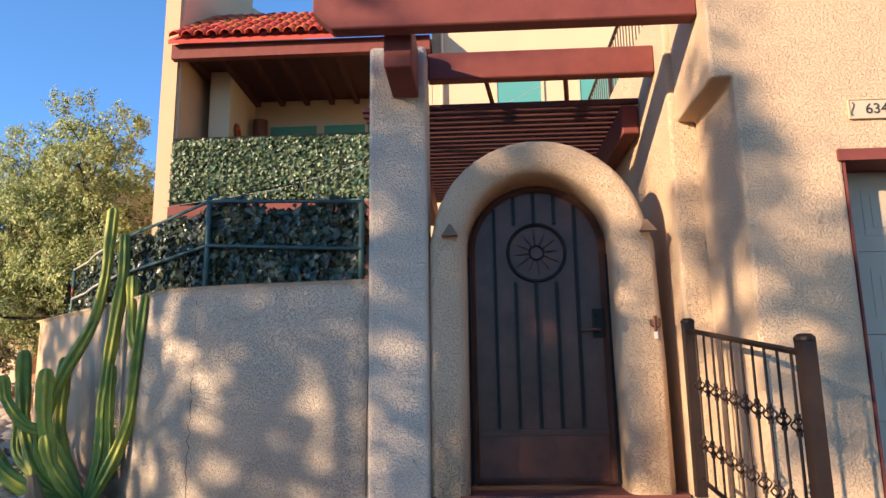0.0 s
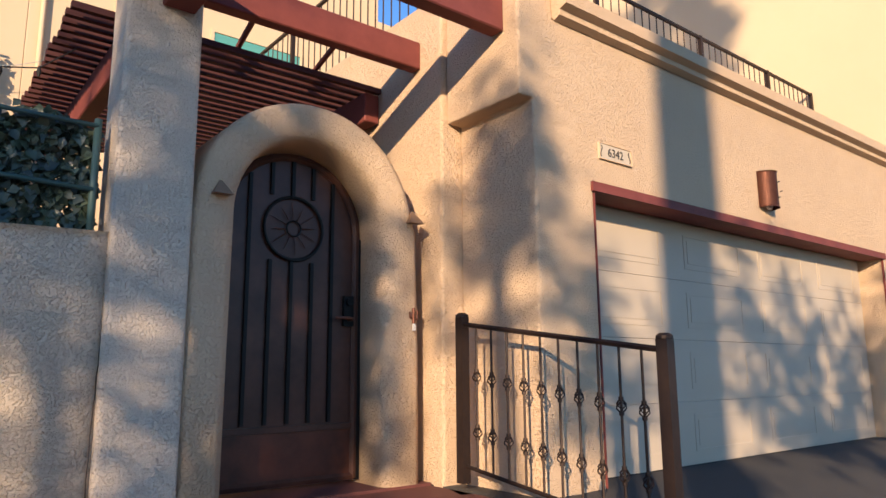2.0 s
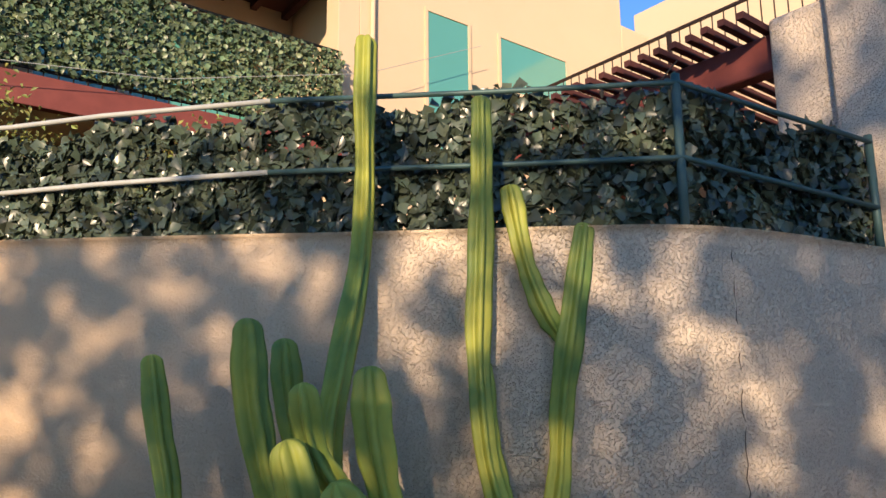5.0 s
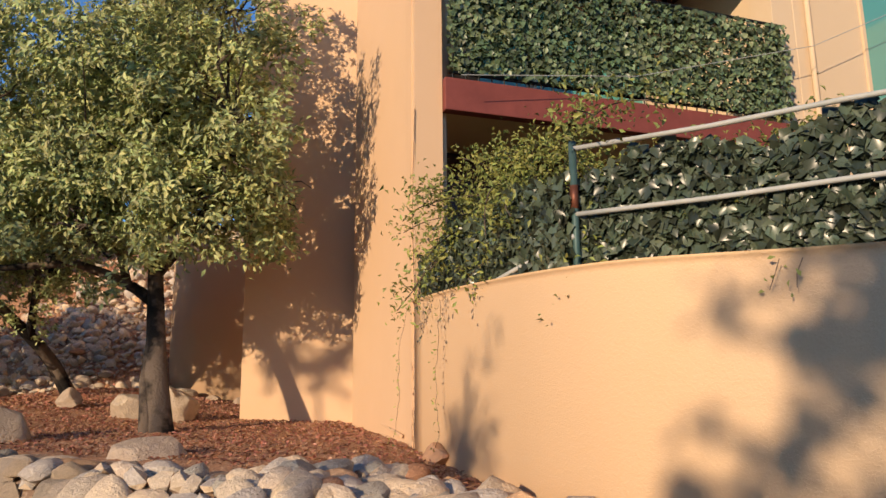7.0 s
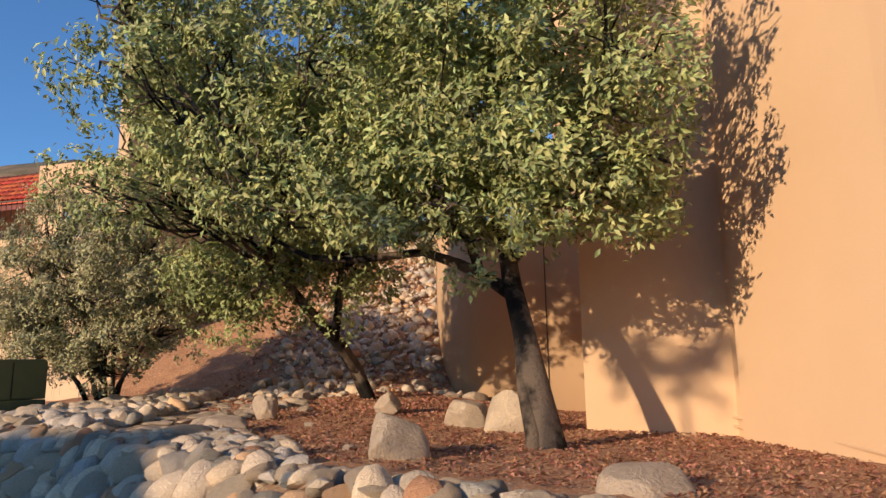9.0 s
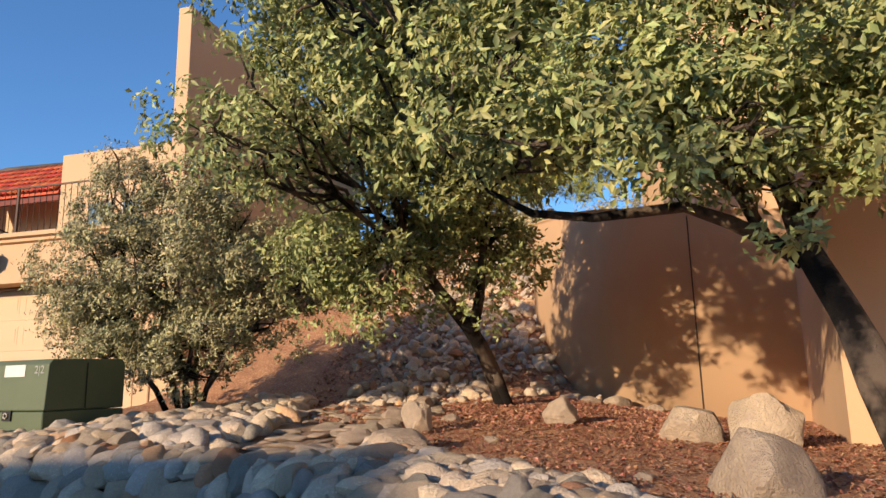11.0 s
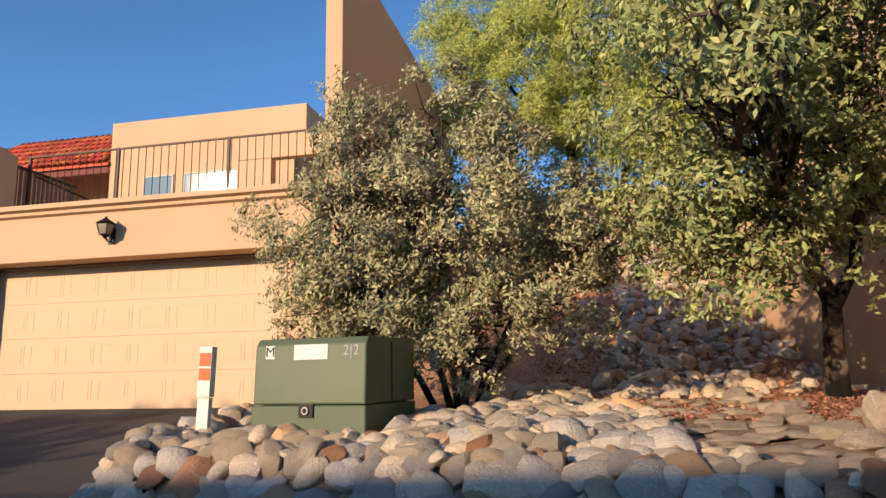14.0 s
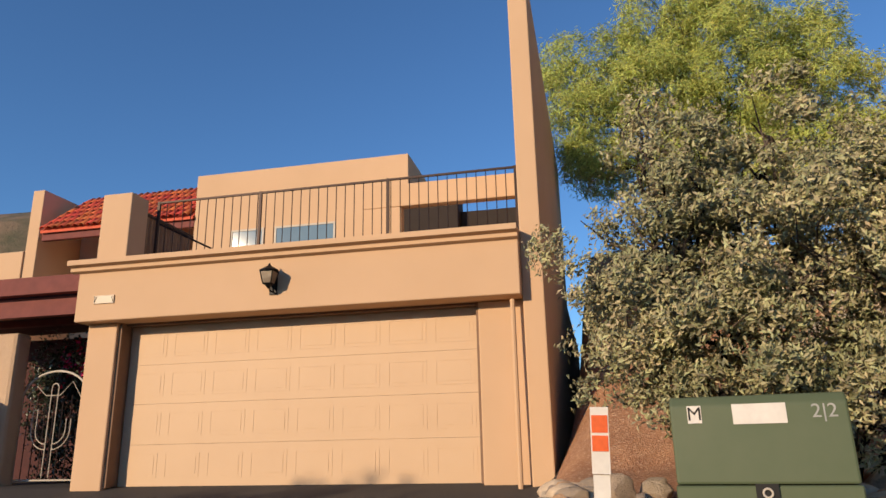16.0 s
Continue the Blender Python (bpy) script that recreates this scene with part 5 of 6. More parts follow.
tree("evergreen oak with a bent dark trunk on the rocky slope",
     [[((11.16, -1.80, -0.15), 0.125), ((11.14, -1.88, 0.15), 0.098), ((11.08, -2.15, 0.5), 0.088), ((11.02, -2.42, 0.75), 0.085), ((10.96, -2.65, 0.92), 0.08), ((10.75, -2.95, 1.25), 0.062), ((10.5, -3.3, 1.7), 0.045)], [((10.98, -2.6, 0.86), 0.06), ((11.12, -2.8, 1.2), 0.05), ((11.2, -2.9, 1.8), 0.03)],
      [((11.24, -1.80, -0.15), 0.07), ((11.2, -1.93, 0.15), 0.055), ((11.12, -2.2, 0.45), 0.045)]],
     [((10.05, -3.7, 2.5), (1.0, 0.91, 1.1)), ((10.8, -2.9, 2.35), (1.0, 0.84, 1.05)), ((10.45, -3.8, 3.5), (1.15, 0.98, 0.95)), ((9.95, -3.3, 1.65), (0.75, 0.63, 0.5)), ((10.5, -2.9, 1.5), (0.75, 0.63, 0.5)), ((11.25, -2.5, 3.0), (0.8, 0.63, 0.9)), ((9.9, -5.1, 2.6), (0.6, 0.42, 0.7)), ((10.3, -3.9, 4.3), (1.2, 0.91, 0.8)), ((11.4, -3.3, 3.8), (0.7, 0.63, 0.8)), ((11.2, -3.8, 2.4), (0.8, 0.49, 0.65)), ((10.1, -4.9, 3.7), (0.7, 0.56, 0.8)), ((10.0, -4.2, 5.0), (1.0, 0.77, 0.7)), ((11.2, -2.6, 1.75), (0.6, 0.42, 0.45)), ((9.75, -5.4, 2.2), (0.4, 0.28, 0.45)), ((9.65, -3.3, 1.6), (0.6, 0.42, 0.45)), ((9.75, -4.4, 2.3), (0.45, 0.35, 0.5)), ((10.95, -2.8, 1.9), (0.6, 0.5, 0.5)), ((10.1, -3.4, 1.15), (0.4, 0.35, 0.3))],
     60000, 0.070, LEAF, 12, clump=0.095, shell=0.3, twigs=170, tufts=560, tuft=0.26, per=9)
tree("grey-green shrub with many thin stems behind the utility cabinet",
     [[((7.85 + dx * 0.25, -2.85 + dy * 0.5, -0.1), 0.038), ((7.85 + dx * 0.7, -2.9 + dy, 0.35), 0.03), ((7.85 + dx * 1.6, -2.95 + dy, 0.85), 0.022)] for dx, dy in ((-0.22, 0), (0.02, 0.15), (0.3, 0.05), (-0.5, -0.05), (0.12, -0.15), (0.45, -0.1), (-0.1, 0.1))],
     [((6.9, -2.95, 1.75), (0.8, 0.9, 0.95)), ((7.85, -3.1, 1.75), (1.05, 0.95, 0.95)), ((8.6, -3.0, 1.5), (0.75, 0.8, 0.6)), ((7.0, -3.0, 2.6), (0.42, 0.5, 0.6)), ((7.75, -3.0, 2.7), (0.4, 0.5, 0.5)), ((8.35, -3.0, 2.3), (0.4, 0.5, 0.45)), ((6.55, -2.9, 1.2), (0.42, 0.6, 0.5)), ((8.3, -3.2, 0.95), (0.6, 0.5, 0.3)), ((7.4, -2.9, 2.0), (0.8, 0.7, 0.7)), ((7.25, -3.2, 1.15), (0.75, 0.6, 0.5)), ((9.05, -2.6, 1.55), (0.5, 0.6, 0.4)), ((6.75, -2.9, 3.05), (0.2, 0.3, 0.3)), ((6.85, -2.8, 0.75), (0.45, 0.5, 0.32)), ((7.5, -3.0, 0.8), (0.6, 0.5, 0.25)), ((8.05, -3.0, 0.8), (0.6, 0.5, 0.28)), ((8.6, -2.8, 1.0), (0.5, 0.5, 0.3)), ((7.95, -3.1, 0.5), (0.5, 0.4, 0.25)), ((6.75, -3.0, 1.4), (0.5, 0.6, 0.5))],
     92000, 0.050, LEAF_OLIVE, 13, "shrub", 0.38, clump=0.07, shell=0.3, twigs=200, tufts=560, tuft=0.18, per=9, up=0.55)
tree("large airy yellow-green desert tree on the hillside",
     [[((8.9, 6.4, 3.1), 0.17), ((8.8, 6.3, 4.0), 0.14), ((8.65, 6.2, 5.8), 0.11)], [((8.9, 6.4, 3.3), 0.11), ((9.7, 6.3, 4.4), 0.08), ((10.3, 6.2, 5.6), 0.055)]],
     [((7.6, 6, 7.3), (1.55, 1.5, 1.5)), ((9.5, 6, 8.2), (1.7, 1.5, 1.8)), ((10.9, 6, 7.1), (1.35, 1.4, 1.35)), ((8.4, 6, 9.6), (1.5, 1.3, 1.0)), ((6.3, 6, 7.9), (0.95, 1.1, 1.3)), ((11.7, 6, 6.0), (0.85, 1.2, 0.95)), ((6.6, 6, 6.2), (0.6, 0.8, 0.6)), ((11.0, 5.8, 5.1), (1.2, 1.0, 0.8)), ((10.9, 6, 8.6), (0.95, 1.0, 0.7)), ((8.5, 6, 6.0), (1.25, 1.1, 0.9)), ((9.9, 6, 5.8), (1.1, 1.1, 0.95))],
     190000, 0.11, LEAF_AIRY, 14, width=0.16, clump=0.17, shell=0.25, twigs=200, tufts=620, tuft=0.40)
# scrub higher on the slope
for i, (x, y, s) in enumerate(((10.6, 4.5, 0.9), (12.4, 5.6, 1.1), (8.8, 6.5, 0.8), (14.0, 7.0, 1.3))):
    z = float(ground_z(x, y))
    tree("dry scrub bush on the rocky hillside", [[((x, y, z - 0.1), 0.03), ((x, y, z + s * 0.4), 0.02)]], [((x, y, z + s * 0.6), (s * 0.8, s * 0.8, s * 0.6))], 4200, 0.08, LEAF_OLIVE, 30 + i, "bush", 0.3, clump=0.1, twigs=20, group="scrub on the hillside")

# bougainvillea behind the courtyard gate
boug = thing("bougainvillea", "bougainvillea with pink bracts behind the iron gate", "shrub")
bm = bmesh.new()
rb = random.Random(3)
for k in range(12):
    limb(bm, (-1.9, 2.0, -0.1), (-1.9 + rb.uniform(-0.9, 0.9), 2.0 + rb.uniform(-0.4, 0.4), rb.uniform(1.4, 2.3)), 0.02, 0.006, rb, 0.3)
part("stem", bm, BARK, boug, kind="stuff")
rng = np.random.default_rng(21)
c, d, o = crown_points([((-2.0, 2.0, 1.75), (0.9, 0.5, 0.6)), ((-1.5, 2.0, 1.1), (0.8, 0.5, 0.8)), ((-2.2, 1.9, 0.7), (0.9, 0.4, 0.8)), ((-2.9, 2.2, 1.5), (0.7, 0.4, 0.8))], 13000, rng)
leaf_cloud("leaves", c, d, 0.07, LEAF_FAKE, boug, seed=4, kind="stuff", width=0.6)
c, d, o = crown_points([((-1.7, 1.75, 1.9), (0.8, 0.4, 0.4)), ((-0.9, 1.6, 1.6), (0.5, 0.4, 0.3))], 1100, rng)
leaf_cloud("bracts", c, d, 0.07, PINK, boug, seed=6, kind="stuff", width=0.8)

# the columnar cactus by the garden wall
cactus = thing("cactus", "tall green columnar cactus with many ribbed arms beside a garden wall", "cactus")
BASE = Vector((19.78, -10.07, -0.80))


def cactus_arm(pts, r):
    bm = bmesh.new()
    P = [Vector(p) for p in pts]
    fine = []
    for i in range(len(P) - 1):
        p0, p1, p2, p3 = P[max(i - 1, 0)], P[i], P[i + 1], P[min(i + 2, len(P) - 1)]
        for t in np.linspace(0, 1, 6, endpoint=False):
            fine.append(0.5 * ((2 * p1) + (p2 - p0) * t + (2 * p0 - 5 * p1 + 4 * p2 - p3) * t * t + (3 * p1 - p0 - 3 * p2 + p3) * t ** 3))
    fine.append(P[-1])
    n = len(fine)
    rad = []
    for i in range(n):
        s = i / (n - 1)
        rad.append(0.60 * r * (0.9 + 0.10 * math.sin(s * 11 + len(pts)) + 0.05 * math.sin(s * 37)) * (0.7 + 0.3 * min(1, s * 5)))
    end, way = fine[-1], (fine[-1] - fine[-2]).normalized()
    for a in (0.35, 0.7, 0.9, 1.0):
        fine.append(end + way * rad[n - 1] * a * 1.1)
        rad.append(rad[n - 1] * max(0.08, math.sqrt(1 - a * a)))
    tube(bm, fine, rad, 30, ribs=5, depth=0.36)
    return part("arm", bm, CACTUS, cactus, smooth=True)


ARMS = [
    ([BASE, (19.50, -10.12, -0.62), (19.24, -10.06, -0.36), (19.17, -9.97, -0.08), (19.22, -9.87, 0.22), (19.31, -9.73, 0.60), (19.34, -9.67, 0.95), (19.34, -9.65, 1.30), (19.345, -9.64, 1.57)], 0.068),
    ([BASE, (19.80, -10.0, -0.42), (19.74, -9.95, -0.08), (19.73, -9.91, 0.28), (19.75, -9.89, 0.60), (19.77, -9.87, 0.95), (19.77, -9.88, 1.26)], 0.068),
    ([BASE, (19.92, -10.0, -0.50), (20.02, -9.95, -0.18), (20.05, -9.94, 0.10), (20.10, -9.96, 0.42), (20.15, -9.98, 0.74)], 0.070),
    ([(20.06, -9.93, 0.33), (19.99, -9.93, 0.44), (19.93, -9.90, 0.64), (19.89, -9.88, 0.90)], 0.060),
    ([BASE, (19.35, -10.05, -0.62), (18.80, -9.92, -0.45), (18.66, -9.83, -0.08), (18.60, -9.80, 0.24)], 0.056),
    ([BASE, (19.40, -10.12, -0.60), (19.05, -10.04, -0.30), (18.93, -10.01, 0.06), (18.90, -10.01, 0.34)], 0.078),
    ([BASE, (19.45, -10.0, -0.48), (19.16, -9.84, -0.22), (19.07, -9.77, 0.06), (19.04, -9.75, 0.29)], 0.074),
    ([BASE, (19.58, -10.12, -0.50), (19.38, -10.12, -0.28), (19.31, -10.11, -0.03), (19.29, -10.10, 0.18)], 0.084),
    ([BASE, (19.85, -9.97, -0.50), (19.80, -9.93, -0.2), (19.76, -9.91, 0.0), (19.75, -9.90, 0.22)], 0.056),
    ([BASE, (19.42, -10.32, -0.62), (19.14, -10.36, -0.36), (19.02, -10.36, -0.02)], 0.078),
    ([BASE, (19.52, -10.30, -0.66), (19.28, -10.42, -0.46), (19.14, -10.48, -0.12)], 0.080),
    ([BASE, (19.74, -10.22, -0.62), (19.66, -10.28, -0.46), (19.62, -10.30, -0.30)], 0.074),
    ([(19.36, -10.11, -0.26), (19.24, -10.2, -0.2), (19.1, -10.26, -0.02), (19.06, -10.28, 0.14)], 0.062),
]
for pts, r in ARMS:
    cactus_arm(pts, r)

# an old dry stub at the foot
bm = bmesh.new()
tube(bm, [(19.7, -10.38, -0.9), (19.68, -10.40, -0.66), (19.66, -10.42, -0.52)], [0.07, 0.06, 0.03], 9)
part("dry_stump", bm, CACTUS_DRY, cactus)

# ---- utility cabinet ----
cab = thing("utility_cabinet", "faded green steel utility cabinet marked M and 22 among stones", "utility cabinet", Matrix.Translation((7.085, -4.40, 0.02)) @ Matrix.Rotation(radians(-7), 4, "Z"))
bm = bmesh.new()
extrude_profile(bm, [(-0.02, 0.17), (0.0, 0.58), (0.04, 0.628), (0.82, 0.645), (0.86, 0.60), (0.86, 0.17)], "x", -0.44, 0.44)
bmesh.ops.recalc_face_normals(bm, faces=bm.faces)
part("hood", bevelled(bm, 0.014, 2), BOXGREEN, cab, "green steel hood with rounded edges")
bm = bmesh.new()
extrude_profile(bm, [(-0.03, -0.25), (-0.03, 0.165), (0.86, 0.165), (0.86, -0.25)], "x", -0.445, 0.445)
bmesh.ops.recalc_face_normals(bm, faces=bm.faces)
part("base", bevelled(bm, 0.008, 1), BOXGREEN, cab, "green steel base")
bm = bmesh.new()
box(bm, -0.055, 0.055, -0.045, -0.032, 0.085, 0.175)
part("hasp", bm, BLACK, cab, "black hasp recess")
bm = bmesh.new()
tube(bm, [(0.022 * math.cos(a), -0.055, 0.13 + 0.022 * math.sin(a)) for a in np.linspace(0, 2 * math.pi, 13)], 0.006, 6)
part("padlock", bm, SCREEN_FRAME, cab)
bm = bmesh.new()
box(bm, 0.445, 0.45, 0.40, 0.408, 0.18, 0.6)
part("seam", bm, BLACK, cab)
FRONT = Matrix.Rotation(radians(-2.8), 4, "X")
bm = bmesh.new()
box(bm, -0.12, 0.145, -0.006, -0.002, 0.475, 0.58)
part("label", bm, WHITE, cab, "blank white label", m=FRONT @ Matrix.Translation((0, -0.027, 0)))
bm = bmesh.new()
box(bm, -0.35, -0.277, -0.006, -0.002, 0.485, 0.578)
part("label", bm, WHITE, cab, "small white label with a black M", m=FRONT @ Matrix.Translation((0, -0.027, 0)))
text_mesh("letter", "M", 0.10, BLACK, cab, FRONT @ Matrix.Translation((-0.3135, -0.0345, 0.532)) @ UPRIGHT, 0.001)
text_mesh("number", "2|2", 0.10, PALEPIPE, cab, FRONT @ Matrix.Translation((0.325, -0.0305, 0.53)) @ UPRIGHT, 0.0015)

# marker post
post = thing("marker_post", "white marker post with orange reflective bands among stones", "marker post", Matrix.Translation((6.245, -4.34, 0)) @ Matrix.Rotation(radians(2), 4, "Y"))
bm = bmesh.new()
box(bm, -0.045, 0.045, -0.02, 0.03, -0.45, 0.245)
part("post", bevelled(bm, 0.005, 1), WHITE, post)
bm = bmesh.new()
box(bm, -0.05, 0.05, -0.03, 0.04, 0.25, 0.61)
part("sleeve", bevelled(bm, 0.005, 1), WHITE, post)
for z0, z1 in ((0.37, 0.455), (0.47, 0.565)):
    bm = bmesh.new()
    box(bm, -0.044, 0.044, -0.034, -0.0305, z0, z1)
    part("band", bm, ORANGE, post)

# ---- boulders and stones ----


def rock_mesh(seed, sub=2, flat=0.65, rough=0.25, name="rock", lo=0.48, hi=0.8):
    bm = bmesh.new()
    bmesh.ops.create_icosphere(bm, subdivisions=sub, radius=1)
    off = Vector((seed * 7.1, seed * 3.3, seed))
    rng = random.Random(seed)
    planes = [(Vector((rng.gauss(0, 1), rng.gauss(0, 1), rng.gauss(0, 1))).normalized(), rng.uniform(lo, hi)) for _ in range(14)]
    ax = rng.uniform(0.7, 0.95)
    for v in bm.verts:
        p = v.co.normalized()
        q = p * (1 + rough * noise.noise(p * 1.3 + off) + 0.10 * noise.noise(p * 3.5 + off))
        for n, d in planes:
            e = q.dot(n) - d
            if e > 0:
                q -= n * e * 0.86
        v.co = Vector((q.x, q.y * ax, q.z * flat))
    me = bpy.data.meshes.new(name)
    bm.to_mesh(me)
    bm.free()
    me.polygons.foreach_set("use_smooth", [True] * len(me.polygons))
    me.set_sharp_from_angle(angle=radians(30 if sub > 2 else 40))
    return me


def boulder(x, y, r, seed, mat, label, sink=0.3, flat=0.75, sx=1.0, centre=None):
    me = rock_mesh(seed, 4, flat, 0.28, "boulder", 0.62, 0.9)
    me.materials.append(mat)
    ob = new("boulder", me)
    z = float(ground_z(x, y))
    centre = z + r * flat * (1 - sink) - 0.02 if centre is None else centre
    ob.matrix_basis = Matrix.Translation((x, y, centre)) @ Matrix.Rotation(seed * 1.7, 4, "Z") @ Matrix.Diagonal((r * sx, r, r, 1))
    return tagged(ob, label, "boulder")


boulder(13.09, -6.28, 0.27, 3, ROCK_PALE, "large grey angular boulder in red bark mulch", flat=0.9, centre=-0.10)
boulder(14.62, -7.16, 0.31, 9, ROCK_PALE, "large rounded tan boulder in front of the oak", flat=1.0, centre=-0.27)
boulder(12.96, -3.85, 0.26, 5, ROCK_PALE, "pale rounded boulder beside the shaded wall")
boulder(13.46, -4.0, 0.33, 6, ROCK_PALE, "pale broad boulder beside the shaded wall")
boulder(11.9, -3.2, 0.2, 7, ROCK_PALE, "small pale boulder in mulch")
boulder(10.80, -3.9, 0.14, 8, ROCK_PALE, "upright pale stone at the edge of the mulch", flat=1.3)
boulder(10.95, -4.9, 0.24, 9, ROCK_PALE, "low tan boulder in mulch", flat=0.55)
for i, (x, y, r) in enumerate(((6.05, -3.55, 0.15), (6.32, -3.35, 0.17), (5.95, -3.2, 0.11), (6.5, -3.75, 0.12), (6.15, -3.0, 0.13), (6.6, -3.2, 0.15), (5.9, -3.85, 0.10))):
    boulder(x, y, r, 120 + i, ROCK_PALE, "angular tan stone beside the utility cabinet", flat=0.75)
boulder(8.9, -4.0, 0.22, 12, ROCK_PALE, "flat pale boulder among river stones", flat=0.4, sx=1.5)
boulder(8.5, -3.5, 0.2, 13, ROCK_PALE, "flat pale boulder among river stones", flat=0.5, sx=1.5)
boulder(16.44, -6.94, 0.13, 14, ROCK_RED, "reddish boulder at the foot of the garden wall", flat=0.7)

def channel(y):
    """The dry channel's two edges at y: where the bank ends, and where the mulch begins."""
    return float(np.interp(y, [-5.6, -2.9, -1.0], [9.75, 9.2, 8.5])), float(np.interp(y, [-5.6, -3.6, -1.3], [10.56, 10.46, 10.14]))


def flagstone(x, y, r, seed, label="pale flat stone lining a dry channel"):
    me = rock_mesh(seed, 3, 0.4, 0.3, "flagstone", 0.5, 0.85)
    me.materials.append(ROCK_PALE)
    ob = new("flagstone", me)
    ob.matrix_basis = Matrix.Translation((x, y, float(ground_z(x, y)) + 0.01)) @ Matrix.Rotation(seed * 2.1, 4, "Z") @ Matrix.Rotation(0.12 * math.sin(seed * 3), 4, "X") @ Matrix.Diagonal((r * 1.2, r, r * 0.6, 1))
    return tagged(ob, label, "stone", group="flat stones of the dry channel")


for i in range(15):
    y = -5.75 + 4.4 * i / 14
    boulder(channel(y)[1] + 0.05 * math.sin(i * 2.3), y, 0.145 + 0.04 * math.sin(i * 1.7), 50 + i, ROCK_PALE, "pale angular slab edging a dry channel", flat=0.5, sx=1.2, sink=0.35)
rf = random.Random(31)
beds = []
while len(beds) < 46:
    y = rf.uniform(-5.7, -1.6)
    lo, hi = channel(y)
    q = (rf.uniform(lo + 0.1, hi - 0.15), y)
    if all(math.hypot(q[0] - p[0], q[1] - p[1]) > 0.2 for p in beds) or rf.random() < 0.01:
        beds.append(q)
        flagstone(*q, rf.uniform(0.10, 0.17), 200 + len(beds))
for i, (x, y, r) in enumerate(((12.0, -0.85, 0.13), (12.35, -0.72, 0.17), (12.75, -0.68, 0.12), (13.2, -0.62, 0.15), (11.75, -0.45, 0.12), (11.15, -5.75, 0.19), (11.6, -6.0, 0.16), (12.1, -6.35, 0.15), (11.3, -5.2, 0.12), (10.95, -5.55, 0.14), (11.9, -5.6, 0.09), (12.6, -5.9, 0.07), (10.9, -3.2, 0.09), (11.5, -4.3, 0.07), (10.6, -2.7, 0.12))):
    boulder(x, y, r, 90 + i, ROCK_PALE, "tan angular stone at the edge of the bark mulch", flat=0.55, sx=1.25)
# stones of the bank
bank = thing("stone_bank", "bank of stacked river stones beside the street", "stone bank", kind="structure")
ROCKS = [rock_mesh(40 + i, 3, 0.62 + 0.07 * (i % 4), 0.2, "rock", 0.62, 0.88) for i in range(12)]
ROCKS_FAR = [rock_mesh(40 + i, 2, 0.62 + 0.07 * (i % 4), 0.2, "rock", 0.62, 0.88) for i in range(12)]
ROCKS_SMALL = [rock_mesh(60 + i, 1, 0.6 + 0.07 * (i % 4), 0.35, "rock", 0.5, 0.8) for i in range(12)]
for me in ROCKS + ROCKS_FAR + ROCKS_SMALL:
    me.materials.append(ROCK)
rr = random.Random(77)
spots = []


def drop(x, y, r, lift=0.25, tilt=0.35, lean=0.0, thick=1.12):
    z = float(ground_z(x, y))
    spots.append((x, y, z + r * lift, r, rr.uniform(0, 6.28), rr.uniform(-tilt, tilt), rr.uniform(-tilt, tilt), lean, thick))


x = 5.72
while x < 19.6:
    e = float(np.interp(x, EDGE_X, EDGE_Y))
    s = 0.62 if x < 12.6 else 0.22 if x < 15.6 else 0.5
    row = 0
    while s > -1.45:
        r = (rr.uniform(0.06, 0.105) if s > -0.1 else rr.uniform(0.08, 0.135)) * (1 if x < 12.5 else 0.9)
        if not (x > 9.75 and s > 0.05 and x < 10.6):
            drop(x + (row % 2) * 0.1 + rr.uniform(-0.03, 0.03), e + s + rr.uniform(-0.02, 0.02), r, 0.3, 0.3, *((0.78, 0.9) if s < 0 else (0.15, 0.95)))
        s -= r * (1.25 if s > 0 else 1.0)
        row += 1
    x += 0.162
# the driveway side of the bank
for k in range(90):
    drop(5.78 + rr.uniform(-0.08, 0.35), rr.uniform(-5.6, -2.6), rr.uniform(0.07, 0.14))
for k in range(26):
    drop(6.62 + 1.25 * k / 25 + rr.uniform(-0.03, 0.03), -4.62 + rr.uniform(-0.10, 0.0) + (0.1 if k > 22 else 0), rr.uniform(0.08, 0.12), 0.5)
for k in range(16):
    drop(7.84 + rr.uniform(-0.05, 0.12), -4.5 + 0.9 * k / 15, rr.uniform(0.08, 0.13), 0.5)
# a river of broken stones that climbs the slope above the dry channel
for k in range(3600):
    y = -1.9 + 10.5 * rr.random() ** 0.85
    x = 9.35 + 0.24 * (y + 1.9) + rr.gauss(0, 0.55 + 0.11 * (y + 1.9))
    if x < 8.2 + 0.3 * max(0, 1.5 - y):
        continue
    drop(x, y, rr.choice((0.03, 0.035, 0.045, 0.05, 0.06, 0.07, 0.10)) * rr.uniform(0.85, 1.15), 0.3, 0.9)
for k in range(260):
    y = rr.uniform(-4.6, -1.6)
    hi = channel(y)[0]
    drop(rr.uniform(8.05 if y > -3.6 else 7.75, hi), y, rr.uniform(0.07, 0.14), 0.4, 0.6)
for k in range(150):
    drop(rr.uniform(7.7, 9.4), rr.uniform(-5.0, -3.9), rr.uniform(0.07, 0.15), 0.4, 0.6)
for k in range(90):
    xx = rr.uniform(15.6, 17.8)
    e = float(np.interp(xx, EDGE_X, EDGE_Y))
    drop(xx, e + rr.uniform(0.1, 1.0), rr.uniform(0.05, 0.13))
for k in range(210):
    xx = rr.uniform(10.7, 12.4)
    drop(xx, float(np.interp(xx, EDGE_X, EDGE_Y)) + rr.uniform(0.3, 0.8 + max(0, 12 - xx) * 0.5), rr.uniform(0.05, 0.11))
